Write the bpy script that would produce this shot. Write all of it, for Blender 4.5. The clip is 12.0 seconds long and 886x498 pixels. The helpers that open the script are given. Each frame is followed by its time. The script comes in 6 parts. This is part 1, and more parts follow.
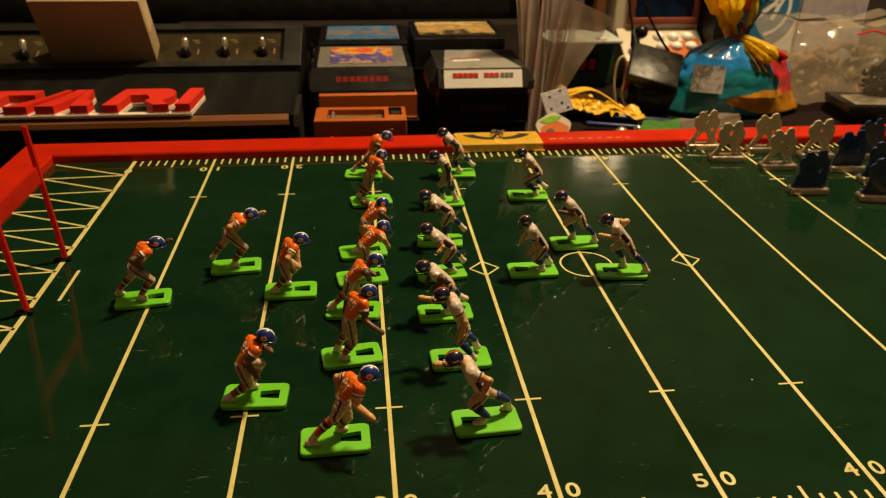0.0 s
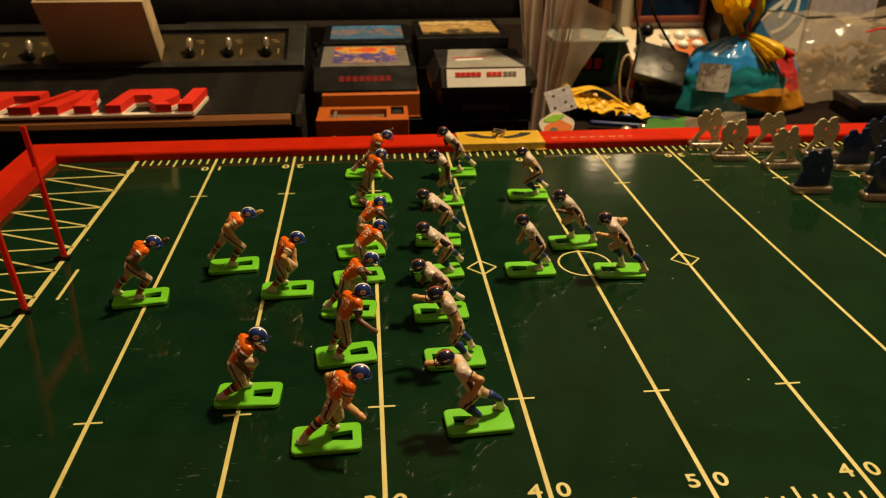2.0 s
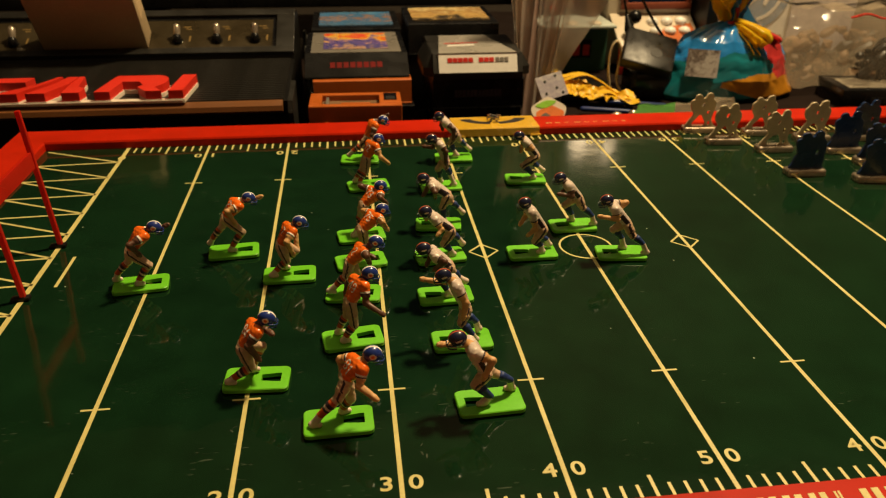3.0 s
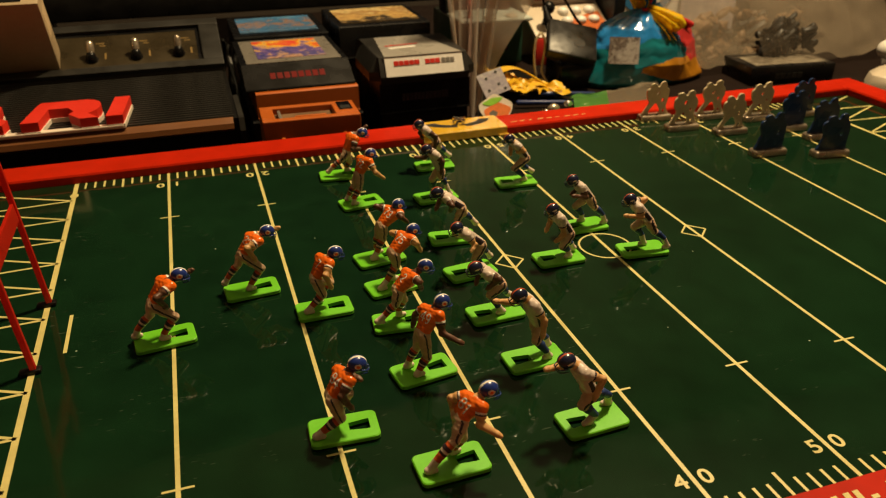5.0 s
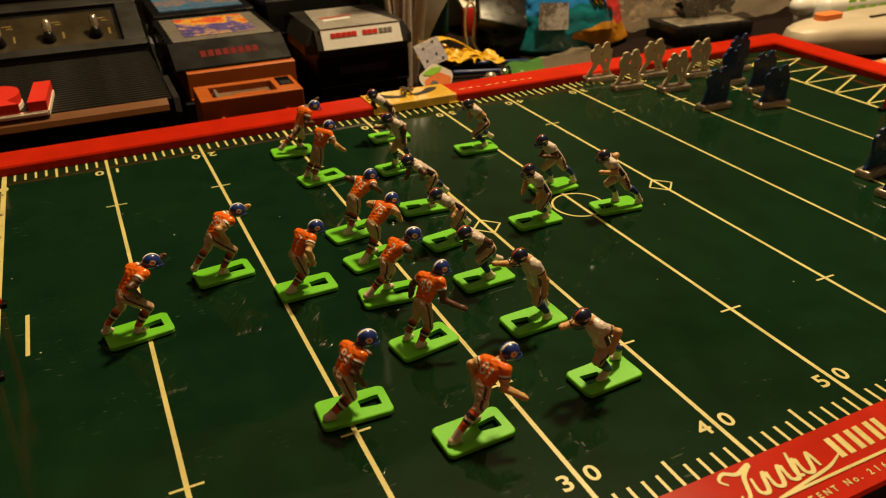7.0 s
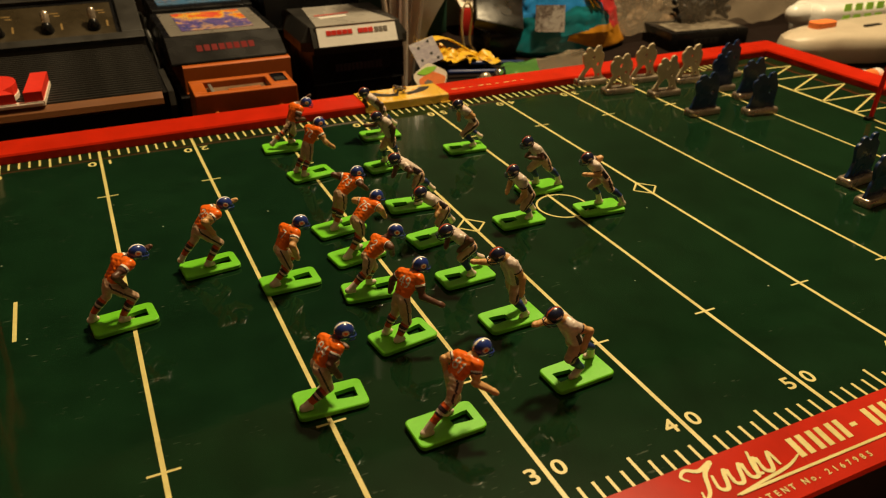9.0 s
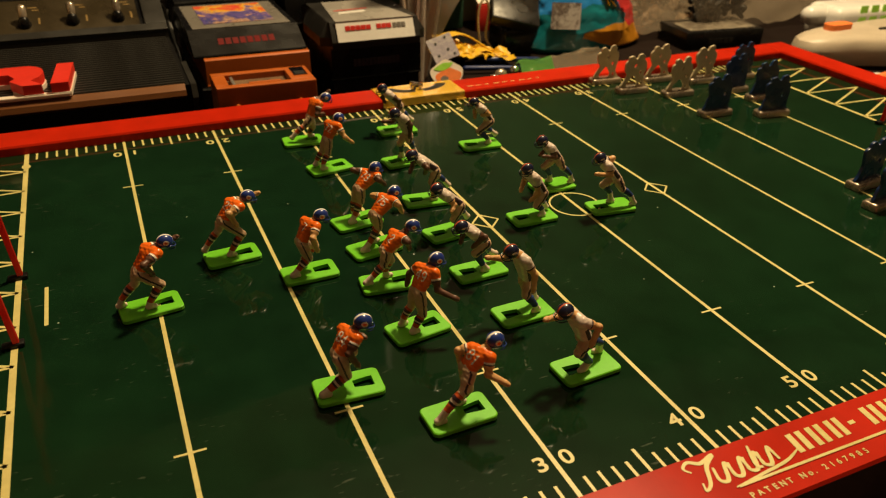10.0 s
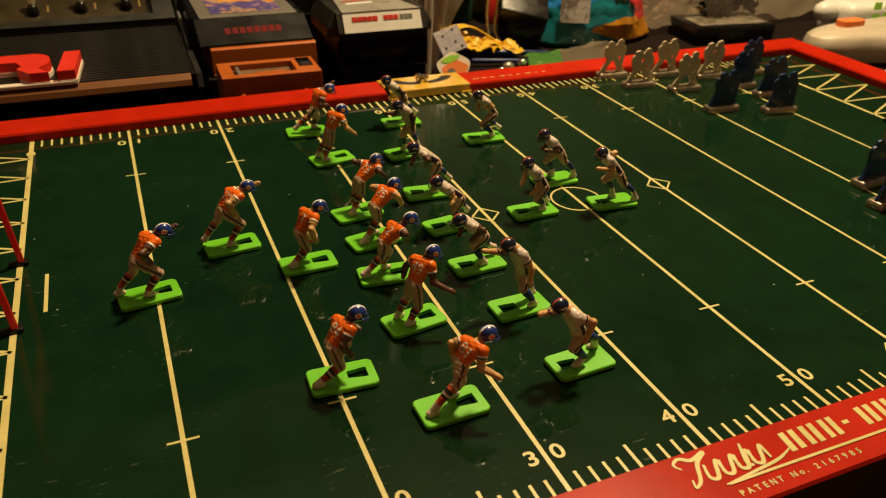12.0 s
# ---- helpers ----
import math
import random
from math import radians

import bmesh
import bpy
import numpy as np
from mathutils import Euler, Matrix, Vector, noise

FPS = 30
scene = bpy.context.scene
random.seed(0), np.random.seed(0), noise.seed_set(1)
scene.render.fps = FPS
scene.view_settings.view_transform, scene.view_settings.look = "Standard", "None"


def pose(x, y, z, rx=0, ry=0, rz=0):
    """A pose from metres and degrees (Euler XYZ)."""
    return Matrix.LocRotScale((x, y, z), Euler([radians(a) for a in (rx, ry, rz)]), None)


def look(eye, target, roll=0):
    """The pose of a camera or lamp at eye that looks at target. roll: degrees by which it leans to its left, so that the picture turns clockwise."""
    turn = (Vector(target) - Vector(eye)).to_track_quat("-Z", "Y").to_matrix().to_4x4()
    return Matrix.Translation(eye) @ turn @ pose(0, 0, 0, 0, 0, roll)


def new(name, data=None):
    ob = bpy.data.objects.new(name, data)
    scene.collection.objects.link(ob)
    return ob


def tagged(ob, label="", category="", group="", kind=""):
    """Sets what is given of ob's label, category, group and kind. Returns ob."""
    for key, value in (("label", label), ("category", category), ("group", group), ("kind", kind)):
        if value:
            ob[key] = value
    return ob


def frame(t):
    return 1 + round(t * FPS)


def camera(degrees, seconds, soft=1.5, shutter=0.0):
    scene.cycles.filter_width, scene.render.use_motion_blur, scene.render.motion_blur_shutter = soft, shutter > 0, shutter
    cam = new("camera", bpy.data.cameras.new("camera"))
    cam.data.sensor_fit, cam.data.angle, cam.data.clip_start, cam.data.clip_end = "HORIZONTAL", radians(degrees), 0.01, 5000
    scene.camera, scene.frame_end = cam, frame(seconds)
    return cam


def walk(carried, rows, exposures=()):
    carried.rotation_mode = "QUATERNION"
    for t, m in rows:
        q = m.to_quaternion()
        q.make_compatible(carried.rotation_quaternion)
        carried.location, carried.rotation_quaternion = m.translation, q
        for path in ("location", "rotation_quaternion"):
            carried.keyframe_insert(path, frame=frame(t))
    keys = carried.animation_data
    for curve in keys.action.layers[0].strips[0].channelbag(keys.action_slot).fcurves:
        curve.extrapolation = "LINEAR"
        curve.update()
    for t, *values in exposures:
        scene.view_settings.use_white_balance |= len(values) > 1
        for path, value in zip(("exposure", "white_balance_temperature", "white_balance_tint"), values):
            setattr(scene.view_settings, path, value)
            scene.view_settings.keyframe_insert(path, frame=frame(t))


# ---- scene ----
import itertools

cam = camera(60.43, 12.0, soft=1.1)
cam.data.dof.use_dof, cam.data.dof.focus_distance, cam.data.dof.aperture_fstop = True, 0.33, 20.0
PATH = [
    (0, (0.16062, -0.35364, 0.19187), (0.3668, 1.4207, -0.7076), 0.74),
    (0.5, (0.16445, -0.35504, 0.19129), (0.3461, 1.4226, -0.7070), 0.60),
    (1, (0.16494, -0.35408, 0.19296), (0.3367, 1.4266, -0.7013), 0.36),
    (1.5, (0.16643, -0.35407, 0.19314), (0.3364, 1.4274, -0.6998), 0.27),
    (2, (0.16795, -0.35390, 0.19116), (0.3450, 1.4235, -0.7086), 0.30),
    (2.5, (0.16279, -0.35598, 0.18936), (0.3576, 1.4154, -0.7186), 0.40),
    (2.7, (0.16127, -0.35540, 0.18748), (0.3646, 1.4118, -0.7266), 0.47),
    (4.3, (0.10510, -0.33615, 0.19187), (0.5300, 1.3768, -0.7490), 0.39),
    (4.5, (0.09499, -0.33258, 0.19318), (0.5567, 1.3716, -0.7463), 0.28),
    (5, (0.08221, -0.31962, 0.19272), (0.6340, 1.3571, -0.7475), -0.11),
    (5.5, (0.06089, -0.30883, 0.18465), (0.6876, 1.3369, -0.7634), -0.46),
    (6, (0.06102, -0.30759, 0.18114), (0.7504, 1.3024, -0.7846), -0.63),
    (6.5, (0.05385, -0.30225, 0.17680), (0.7826, 1.2815, -0.8033), -0.71),
    (7, (0.05549, -0.30115, 0.18120), (0.8048, 1.2716, -0.8012), -0.59),
    (9, (0.05993, -0.30972, 0.18405), (0.8103, 1.2602, -0.8020), 0.71),
    (9.5, (0.05643, -0.31322, 0.18644), (0.7942, 1.2592, -0.8052), 1.08),
    (10, (0.05405, -0.31672, 0.19076), (0.7763, 1.2546, -0.8139), 1.44),
    (10.5, (0.05369, -0.31767, 0.19109), (0.7651, 1.2521, -0.8236), 1.84),
    (11, (0.05375, -0.31936, 0.19186), (0.7577, 1.2517, -0.8260), 1.95),
    (11.5, (0.05868, -0.31845, 0.18992), (0.7571, 1.2535, -0.8305), 1.90),
    (12, (0.05912, -0.31889, 0.19090), (0.7532, 1.2540, -0.8309), 1.84),
]
walk(cam, [(t, look(eye, target, roll)) for t, eye, target, roll in PATH])

# ---------------------------------------------------------------- light
world = bpy.data.worlds.new("world")
scene.world = world
world.use_nodes = True
world.node_tree.nodes["Background"].inputs[0].default_value = (1.0, 0.72, 0.45, 1)
world.node_tree.nodes["Background"].inputs[1].default_value = 0.0
scene.view_settings.exposure = 0.0

lamp = bpy.data.lights.new("pendant_bulb", "POINT")
lamp.shadow_soft_size, lamp.energy, lamp.color = 0.06, 85.0, (1.0, 0.75, 0.41)
new("pendant_bulb", lamp).location = (0.66, 0.31, 1.15)
sconce = bpy.data.lights.new("wall_bulb", "POINT")
sconce.energy, sconce.shadow_soft_size, sconce.color = 0.9, 0.06, (1.0, 0.72, 0.42)
new("wall_bulb", sconce).location = (0.72, 1.29, 0.385)

# ---------------------------------------------------------------- materials


def mat(name, color, rough=0.5, metal=0.0, vary=0.12, scale=300.0, bump=0.0, coat=0.0, spec=0.5, rvary=0.1):
    """A painted, moulded or metal surface with two scales of variation and a fine relief."""
    m = bpy.data.materials.new(name)
    m.use_nodes = True
    nt = m.node_tree
    b = nt.nodes["Principled BSDF"]
    co = nt.nodes.new("ShaderNodeTexCoord")
    n1, n2 = nt.nodes.new("ShaderNodeTexNoise"), nt.nodes.new("ShaderNodeTexNoise")
    n1.inputs["Scale"].default_value, n2.inputs["Scale"].default_value = scale, scale * 0.13
    n1.inputs["Detail"].default_value = 5
    add = nt.nodes.new("ShaderNodeMath")
    add.operation = "ADD"
    for k, n in enumerate((n1, n2)):
        nt.links.new(co.outputs["Object"], n.inputs["Vector"])
        nt.links.new(n.outputs["Fac"], add.inputs[k])
    ramp = nt.nodes.new("ShaderNodeMapRange")
    ramp.inputs["From Min"].default_value, ramp.inputs["From Max"].default_value = 0.7, 1.3
    nt.links.new(add.outputs[0], ramp.inputs["Value"])
    mix = nt.nodes.new("ShaderNodeMix")
    mix.data_type = "RGBA"
    mix.inputs["A"].default_value = (*[c * (1 - vary) for c in color], 1)
    mix.inputs["B"].default_value = (*[min(1, c * (1 + vary)) for c in color], 1)
    nt.links.new(ramp.outputs[0], mix.inputs["Factor"])
    nt.links.new(mix.outputs["Result"], b.inputs["Base Color"])
    rr = nt.nodes.new("ShaderNodeMapRange")
    rr.inputs["From Min"].default_value, rr.inputs["From Max"].default_value = 0.3, 0.7
    rr.inputs["To Min"].default_value, rr.inputs["To Max"].default_value = max(0.02, rough - rvary), min(1, rough + rvary)
    nt.links.new(n2.outputs["Fac"], rr.inputs["Value"])
    nt.links.new(rr.outputs[0], b.inputs["Roughness"])
    b.inputs["Metallic"].default_value = metal
    b.inputs["Coat Weight"].default_value = coat
    b.inputs["Coat Roughness"].default_value = 0.12
    b.inputs["Specular IOR Level"].default_value = spec
    if bump:
        bp = nt.nodes.new("ShaderNodeBump")
        bp.inputs["Strength"].default_value, bp.inputs["Distance"].default_value = bump, 0.0004
        nt.links.new(n1.outputs["Fac"], bp.inputs["Height"])
        nt.links.new(bp.outputs[0], b.inputs["Normal"])
    return m


def enamel_green():
    """Glossy dark green enamel on sheet metal, with dust specks, faint scuffs and scratches."""
    m = mat("green_enamel", (0.0050, 0.0215, 0.0078), 0.075, vary=0.25, scale=60, spec=0.5, rvary=0.035)
    nt = m.node_tree
    b = nt.nodes["Principled BSDF"]
    co = next(n for n in nt.nodes if n.type == "TEX_COORD")
    base = b.inputs["Base Color"].links[0].from_socket
    # dust specks
    vo = nt.nodes.new("ShaderNodeTexVoronoi")
    vo.inputs["Scale"].default_value = 95
    nt.links.new(co.outputs["Object"], vo.inputs["Vector"])
    dot = nt.nodes.new("ShaderNodeMapRange")
    dot.inputs["From Min"].default_value, dot.inputs["From Max"].default_value = 0.05, 0.03
    nt.links.new(vo.outputs["Distance"], dot.inputs["Value"])
    keep = nt.nodes.new("ShaderNodeMath")
    keep.operation = "GREATER_THAN"
    keep.inputs[1].default_value = 0.86
    sep = nt.nodes.new("ShaderNodeSeparateColor")
    nt.links.new(vo.outputs["Color"], sep.inputs[0])
    nt.links.new(sep.outputs[0], keep.inputs[0])
    both = nt.nodes.new("ShaderNodeMath")
    both.operation = "MULTIPLY"
    nt.links.new(dot.outputs[0], both.inputs[0])
    nt.links.new(keep.outputs[0], both.inputs[1])
    # scuffed patches: stretched noise, only where a broad noise allows
    mp = nt.nodes.new("ShaderNodeMapping")
    mp.inputs["Scale"].default_value, mp.inputs["Rotation"].default_value = (160, 700, 1), (0, 0, 0.6)
    nt.links.new(co.outputs["Object"], mp.inputs["Vector"])
    sn = nt.nodes.new("ShaderNodeTexNoise")
    sn.inputs["Scale"].default_value = 1.0
    nt.links.new(mp.outputs[0], sn.inputs["Vector"])
    s1 = nt.nodes.new("ShaderNodeMapRange")
    s1.inputs["From Min"].default_value, s1.inputs["From Max"].default_value = 0.65, 0.74
    nt.links.new(sn.outputs["Fac"], s1.inputs["Value"])
    bn = nt.nodes.new("ShaderNodeTexNoise")
    bn.inputs["Scale"].default_value = 28
    nt.links.new(co.outputs["Object"], bn.inputs["Vector"])
    s2 = nt.nodes.new("ShaderNodeMapRange")
    s2.inputs["From Min"].default_value, s2.inputs["From Max"].default_value = 0.53, 0.67
    nt.links.new(bn.outputs["Fac"], s2.inputs["Value"])
    sc = nt.nodes.new("ShaderNodeMath")
    sc.operation = "MULTIPLY"
    nt.links.new(s1.outputs[0], sc.inputs[0])
    nt.links.new(s2.outputs[0], sc.inputs[1])
    sc2 = nt.nodes.new("ShaderNodeMath")
    sc2.operation = "MULTIPLY_ADD"
    sc2.inputs[1].default_value = 0.12
    nt.links.new(sc.outputs[0], sc2.inputs[0])
    nt.links.new(both.outputs[0], sc2.inputs[2])
    mix = nt.nodes.new("ShaderNodeMix")
    mix.data_type = "RGBA"
    mix.inputs["B"].default_value = (0.42, 0.45, 0.36, 1)
    nt.links.new(base, mix.inputs["A"])
    nt.links.new(sc2.outputs[0], mix.inputs["Factor"])
    nt.links.new(mix.outputs["Result"], b.inputs["Base Color"])
    # the sheet is not quite flat
    bp = nt.nodes.new("ShaderNodeBump")
    bp.inputs["Strength"].default_value, bp.inputs["Distance"].default_value = 0.10, 0.002
    wn = nt.nodes.new("ShaderNodeTexNoise")
    wn.inputs["Scale"].default_value = 35
    nt.links.new(co.outputs["Object"], wn.inputs["Vector"])
    nt.links.new(wn.outputs["Fac"], bp.inputs["Height"])
    nt.links.new(bp.outputs[0], b.inputs["Normal"])
    return m


def film(name, color, clear=0.6, rough=0.15):
    """Thin clear plastic: part lets the view through, part shines."""
    m = mat(name, color, rough, vary=0.2, scale=60, bump=0.3)
    nt = m.node_tree
    b, out = nt.nodes["Principled BSDF"], nt.nodes["Material Output"]
    tr, mx = nt.nodes.new("ShaderNodeBsdfTransparent"), nt.nodes.new("ShaderNodeMixShader")
    mx.inputs[0].default_value = clear
    tl, mt = nt.nodes.new("ShaderNodeBsdfTranslucent"), nt.nodes.new("ShaderNodeMixShader")
    tl.inputs[0].default_value = (*color, 1)
    mt.inputs[0].default_value = 0.5
    nt.links.new(b.outputs[0], mt.inputs[1])
    nt.links.new(tl.outputs[0], mt.inputs[2])
    nt.links.new(mt.outputs[0], mx.inputs[1])
    nt.links.new(tr.outputs[0], mx.inputs[2])
    nt.links.new(mx.outputs[0], out.inputs["Surface"])
    return m


def wood(name, dark, light, scale=30.0, rough=0.4, spec=0.5):
    m = mat(name, light, rough, vary=0.1, scale=200, spec=spec)
    nt = m.node_tree
    b = nt.nodes["Principled BSDF"]
    co = next(n for n in nt.nodes if n.type == "TEX_COORD")
    mp, n, mix = nt.nodes.new("ShaderNodeMapping"), nt.nodes.new("ShaderNodeTexNoise"), nt.nodes.new("ShaderNodeMix")
    mp.inputs["Scale"].default_value = (scale * 0.2, scale * 4, scale * 4)
    n.inputs["Scale"].default_value, n.inputs["Detail"].default_value = 1.0, 6
    mix.data_type = "RGBA"
    mix.inputs["A"].default_value, mix.inputs["B"].default_value = (*dark, 1), (*light, 1)
    nt.links.new(co.outputs["Object"], mp.inputs["Vector"])
    nt.links.new(mp.outputs[0], n.inputs["Vector"])
    nt.links.new(n.outputs["Fac"], mix.inputs["Factor"])
    nt.links.new(mix.outputs["Result"], b.inputs["Base Color"])
    return m


def picture(name, colors, scale=4.0, rough=0.3, swing=0.75):
    """Printed label art too small to read, also the painted box lid sheen: ragged bands and patches of its colours
    across the label.
    """
    m = mat(name, colors[0], rough, vary=0.05)
    nt = m.node_tree
    b = nt.nodes["Principled BSDF"]
    co = next(n for n in nt.nodes if n.type == "TEX_COORD")
    n, ramp, sep = nt.nodes.new("ShaderNodeTexNoise"), nt.nodes.new("ShaderNodeValToRGB"), nt.nodes.new("ShaderNodeSeparateXYZ")
    n.inputs["Scale"].default_value, n.inputs["Detail"].default_value, n.inputs["Roughness"].default_value = scale, 6, 0.65
    k1, k2 = nt.nodes.new("ShaderNodeMath"), nt.nodes.new("ShaderNodeMath")
    k1.operation = k2.operation = "MULTIPLY_ADD"
    k1.inputs[1].default_value, k1.inputs[2].default_value = swing * 2, 0.25 - swing
    k2.inputs[1].default_value = 0.5
    ramp.color_ramp.elements[0].position, ramp.color_ramp.elements[1].position = 0.08, 0.92
    ramp.color_ramp.elements[0].color, ramp.color_ramp.elements[1].color = (*colors[0], 1), (*colors[-1], 1)
    for k, c in enumerate(colors[1:-1]):
        ramp.color_ramp.elements.new(0.08 + 0.84 * (k + 1) / (len(colors) - 1)).color = (*c, 1)
    ramp.color_ramp.interpolation = "LINEAR"
    nt.links.new(co.outputs["Generated"], n.inputs["Vector"])
    nt.links.new(co.outputs["Generated"], sep.inputs[0])
    nt.links.new(n.outputs["Fac"], k1.inputs[0])
    nt.links.new(sep.outputs["Y"], k2.inputs[0])
    nt.links.new(k1.outputs[0], k2.inputs[2])
    nt.links.new(k2.outputs[0], ramp.inputs[0])
    nt.links.new(ramp.outputs[0], b.inputs["Base Color"])
    return m


GREEN = enamel_green()
CREAM = mat("cream_paint", (0.64, 0.55, 0.21), 0.40, vary=0.10, scale=500)
RED = mat("red_enamel", (0.46, 0.016, 0.003), 0.34, vary=0.14, scale=70, spec=0.12, bump=0.05)
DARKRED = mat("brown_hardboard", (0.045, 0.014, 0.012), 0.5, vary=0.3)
POSTRED = film("red_plastic", (0.72, 0.030, 0.012), 0.06, 0.3)
YELLOW = mat("yellow_plate", (0.78, 0.46, 0.03), 0.20, vary=0.08, coat=1.0, spec=0.9)
GOLDINK = mat("dull_gold_ink", (0.22, 0.14, 0.045), 0.4)
INK = mat("black_print", (0.02, 0.02, 0.02), 0.4)
BASEGREEN = mat("lime_plastic", (0.15, 0.56, 0.018), 0.40, vary=0.06, scale=500)
JERSEYWHITE = mat("white_jersey", (0.70, 0.58, 0.50), 0.38, vary=0.2, scale=450, bump=0.5)
DULLORANGE = mat("dull_orange_paint", (0.48, 0.09, 0.03), 0.3)
ORANGE = mat("orange_jersey", (0.88, 0.155, 0.012), 0.26, vary=0.14, scale=450, bump=0.5)
PANTS = mat("offwhite_pants", (0.60, 0.40, 0.26), 0.42, vary=0.18, scale=450, bump=0.4)
WHITE = mat("white_paint", (0.82, 0.76, 0.68), 0.45, vary=0.08, scale=700)
SKINL = mat("light_flesh", (0.62, 0.34, 0.135), 0.5, vary=0.08)
SKIND = mat("dark_flesh", (0.12, 0.052, 0.03), 0.45, vary=0.12)
BLUE = mat("blue_helmet", (0.016, 0.036, 0.22), 0.22, vary=0.1, coat=0.4)
NAVY = mat("navy_helmet", (0.012, 0.016, 0.05), 0.22, vary=0.1, coat=0.4)
SOCK = mat("navy_sock", (0.018, 0.04, 0.16), 0.5)
ORANGESOCK = mat("orange_sock", (0.50, 0.075, 0.012), 0.42, vary=0.12)
BOOT = mat("white_boot", (0.78, 0.63, 0.51), 0.42, vary=0.10, scale=600)
STRIPE = mat("dark_stripe", (0.035, 0.018, 0.03), 0.5)
SILVER = mat("silver_paint", (0.60, 0.50, 0.33), 0.38, metal=0.2, vary=0.1, bump=0.1)
BLUEFIG = mat("navy_paint", (0.009, 0.030, 0.105), 0.28, vary=0.15, bump=0.15, coat=0.3)
STEEL = mat("worn_steel", (0.52, 0.43, 0.33), 0.28, metal=0.75, vary=0.2, bump=0.15)
BLACK = mat("black_plastic", (0.007, 0.0065, 0.006), 0.36, vary=0.2, scale=600, bump=0.15, spec=0.32)
GLOSSBLACK = mat("gloss_black", (0.006, 0.006, 0.0065), 0.26, vary=0.2, spec=0.3)
GREYPL = mat("grey_plastic", (0.014, 0.013, 0.011), 0.42, vary=0.15, bump=0.1)
LABELGREY = mat("grey_label", (0.17, 0.155, 0.135), 0.32, vary=0.1)
PAPERWHITE = mat("white_label", (0.78, 0.76, 0.72), 0.25, vary=0.04)
BEIGE = mat("beige_plastic", (0.42, 0.31, 0.18), 0.5, vary=0.06, bump=0.1)
ORANGEPL = mat("orange_plastic", (0.44, 0.10, 0.012), 0.38, vary=0.08)
LETTERRED = mat("red_print_plastic", (0.66, 0.026, 0.011), 0.45, vary=0.06, bump=0.1)
LETTERWHITE = mat("white_print_plastic", (0.75, 0.66, 0.55), 0.5, vary=0.06, bump=0.1)
DULLRED = mat("dull_red_ink", (0.13, 0.006, 0.005), 0.6, spec=0.1)
PANEL = mat("brushed_olive_panel", (0.050, 0.037, 0.018), 0.34, metal=0.35, vary=0.2, scale=250)
REDINK = mat("red_ink", (0.55, 0.03, 0.02), 0.35)
CHROME = mat("chrome", (0.75, 0.72, 0.68), 0.12, metal=1.0, vary=0.05)
TABLE = wood("dark_table_wood", (0.006, 0.003, 0.002), (0.014, 0.007, 0.005), 12, 0.85, 0.12)
WALNUT = wood("walnut_veneer", (0.08, 0.028, 0.009), (0.26, 0.10, 0.028), 30, 0.4)
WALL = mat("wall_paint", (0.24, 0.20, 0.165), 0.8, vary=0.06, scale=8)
# wall paint with an unlit room's darkness put into its colour
SHADEWALL = mat("shade_wall_paint", (0.040, 0.030, 0.022), 0.8, vary=0.08, scale=8)
CEIL = mat("ceiling_paint", (0.24, 0.22, 0.20), 0.85, vary=0.05, scale=8)
CARPET = mat("carpet", (0.10, 0.07, 0.05), 0.95, vary=0.3, scale=200)
CLEAR = film("clear_sleeve", (0.74, 0.66, 0.58), 0.42, 0.10)
ZIPFILM = film("zip_bag_film", (0.58, 0.47, 0.34), 0.60, 0.09)
DARKFILM = film("thin_bag_film", (0.40, 0.33, 0.25), 0.85, 0.12)
SCUFF = film("scuffed_enamel", (0.42, 0.44, 0.34), 0.80, 0.3)
GREENFILM = film("green_film", (0.16, 0.45, 0.10), 0.25, 0.15)
TEAL = mat("teal_foil", (0.010, 0.16, 0.20), 0.16, vary=0.2, scale=80, coat=0.5)
FOILBLUE = mat("blue_foil", (0.02, 0.20, 0.55), 0.14, vary=0.2, scale=80, coat=0.5)
FOILORANGE = mat("orange_foil", (0.60, 0.25, 0.02), 0.2, vary=0.2, scale=80, coat=0.4)
FOILYELLOW = film("yellow_foil", (0.98, 0.70, 0.03), 0.02, 0.14)
FOILRED = mat("red_foil", (0.55, 0.04, 0.04), 0.16, vary=0.15, scale=80, coat=0.5)
SCREEN = mat("dark_screen", (0.004, 0.005, 0.016), 0.10, vary=0.2)
GADGET = mat("cream_white_plastic", (0.55, 0.47, 0.36), 0.42, vary=0.04)
LIME = mat("lime_ink", (0.30, 0.62, 0.06), 0.4)
DKGREEN = mat("dark_green_case", (0.03, 0.09, 0.055), 0.45)
TEALDECK = mat("pale_teal_deck", (0.42, 0.46, 0.42), 0.4)
CABLE_Y = mat("yellow_cable", (0.70, 0.42, 0.02), 0.4)
CABLE_B = mat("blue_cable", (0.010, 0.024, 0.12), 0.4)
BROWNSTUFF = mat("brown_parts", (0.15, 0.08, 0.035), 0.6, vary=0.35, scale=120)
POSTERBLUE = mat("poster_blue", (0.03, 0.16, 0.34), 0.5)
LILAC = picture("lilac_print", [(0.46, 0.42, 0.44), (0.30, 0.27, 0.33), (0.48, 0.45, 0.43)], 7.0)
REDWOOD = mat("red_brown_frame", (0.20, 0.05, 0.025), 0.4)
FOAM = mat("orange_foam", (0.80, 0.20, 0.04), 0.7)
ART_A = picture("label_art_red", [(0.10, 0.03, 0.05), (0.50, 0.30, 0.20), (0.04, 0.05, 0.22), (0.16, 0.10, 0.30), (0.75, 0.42, 0.03), (0.62, 0.05, 0.03), (0.62, 0.10, 0.05)], 3.5)
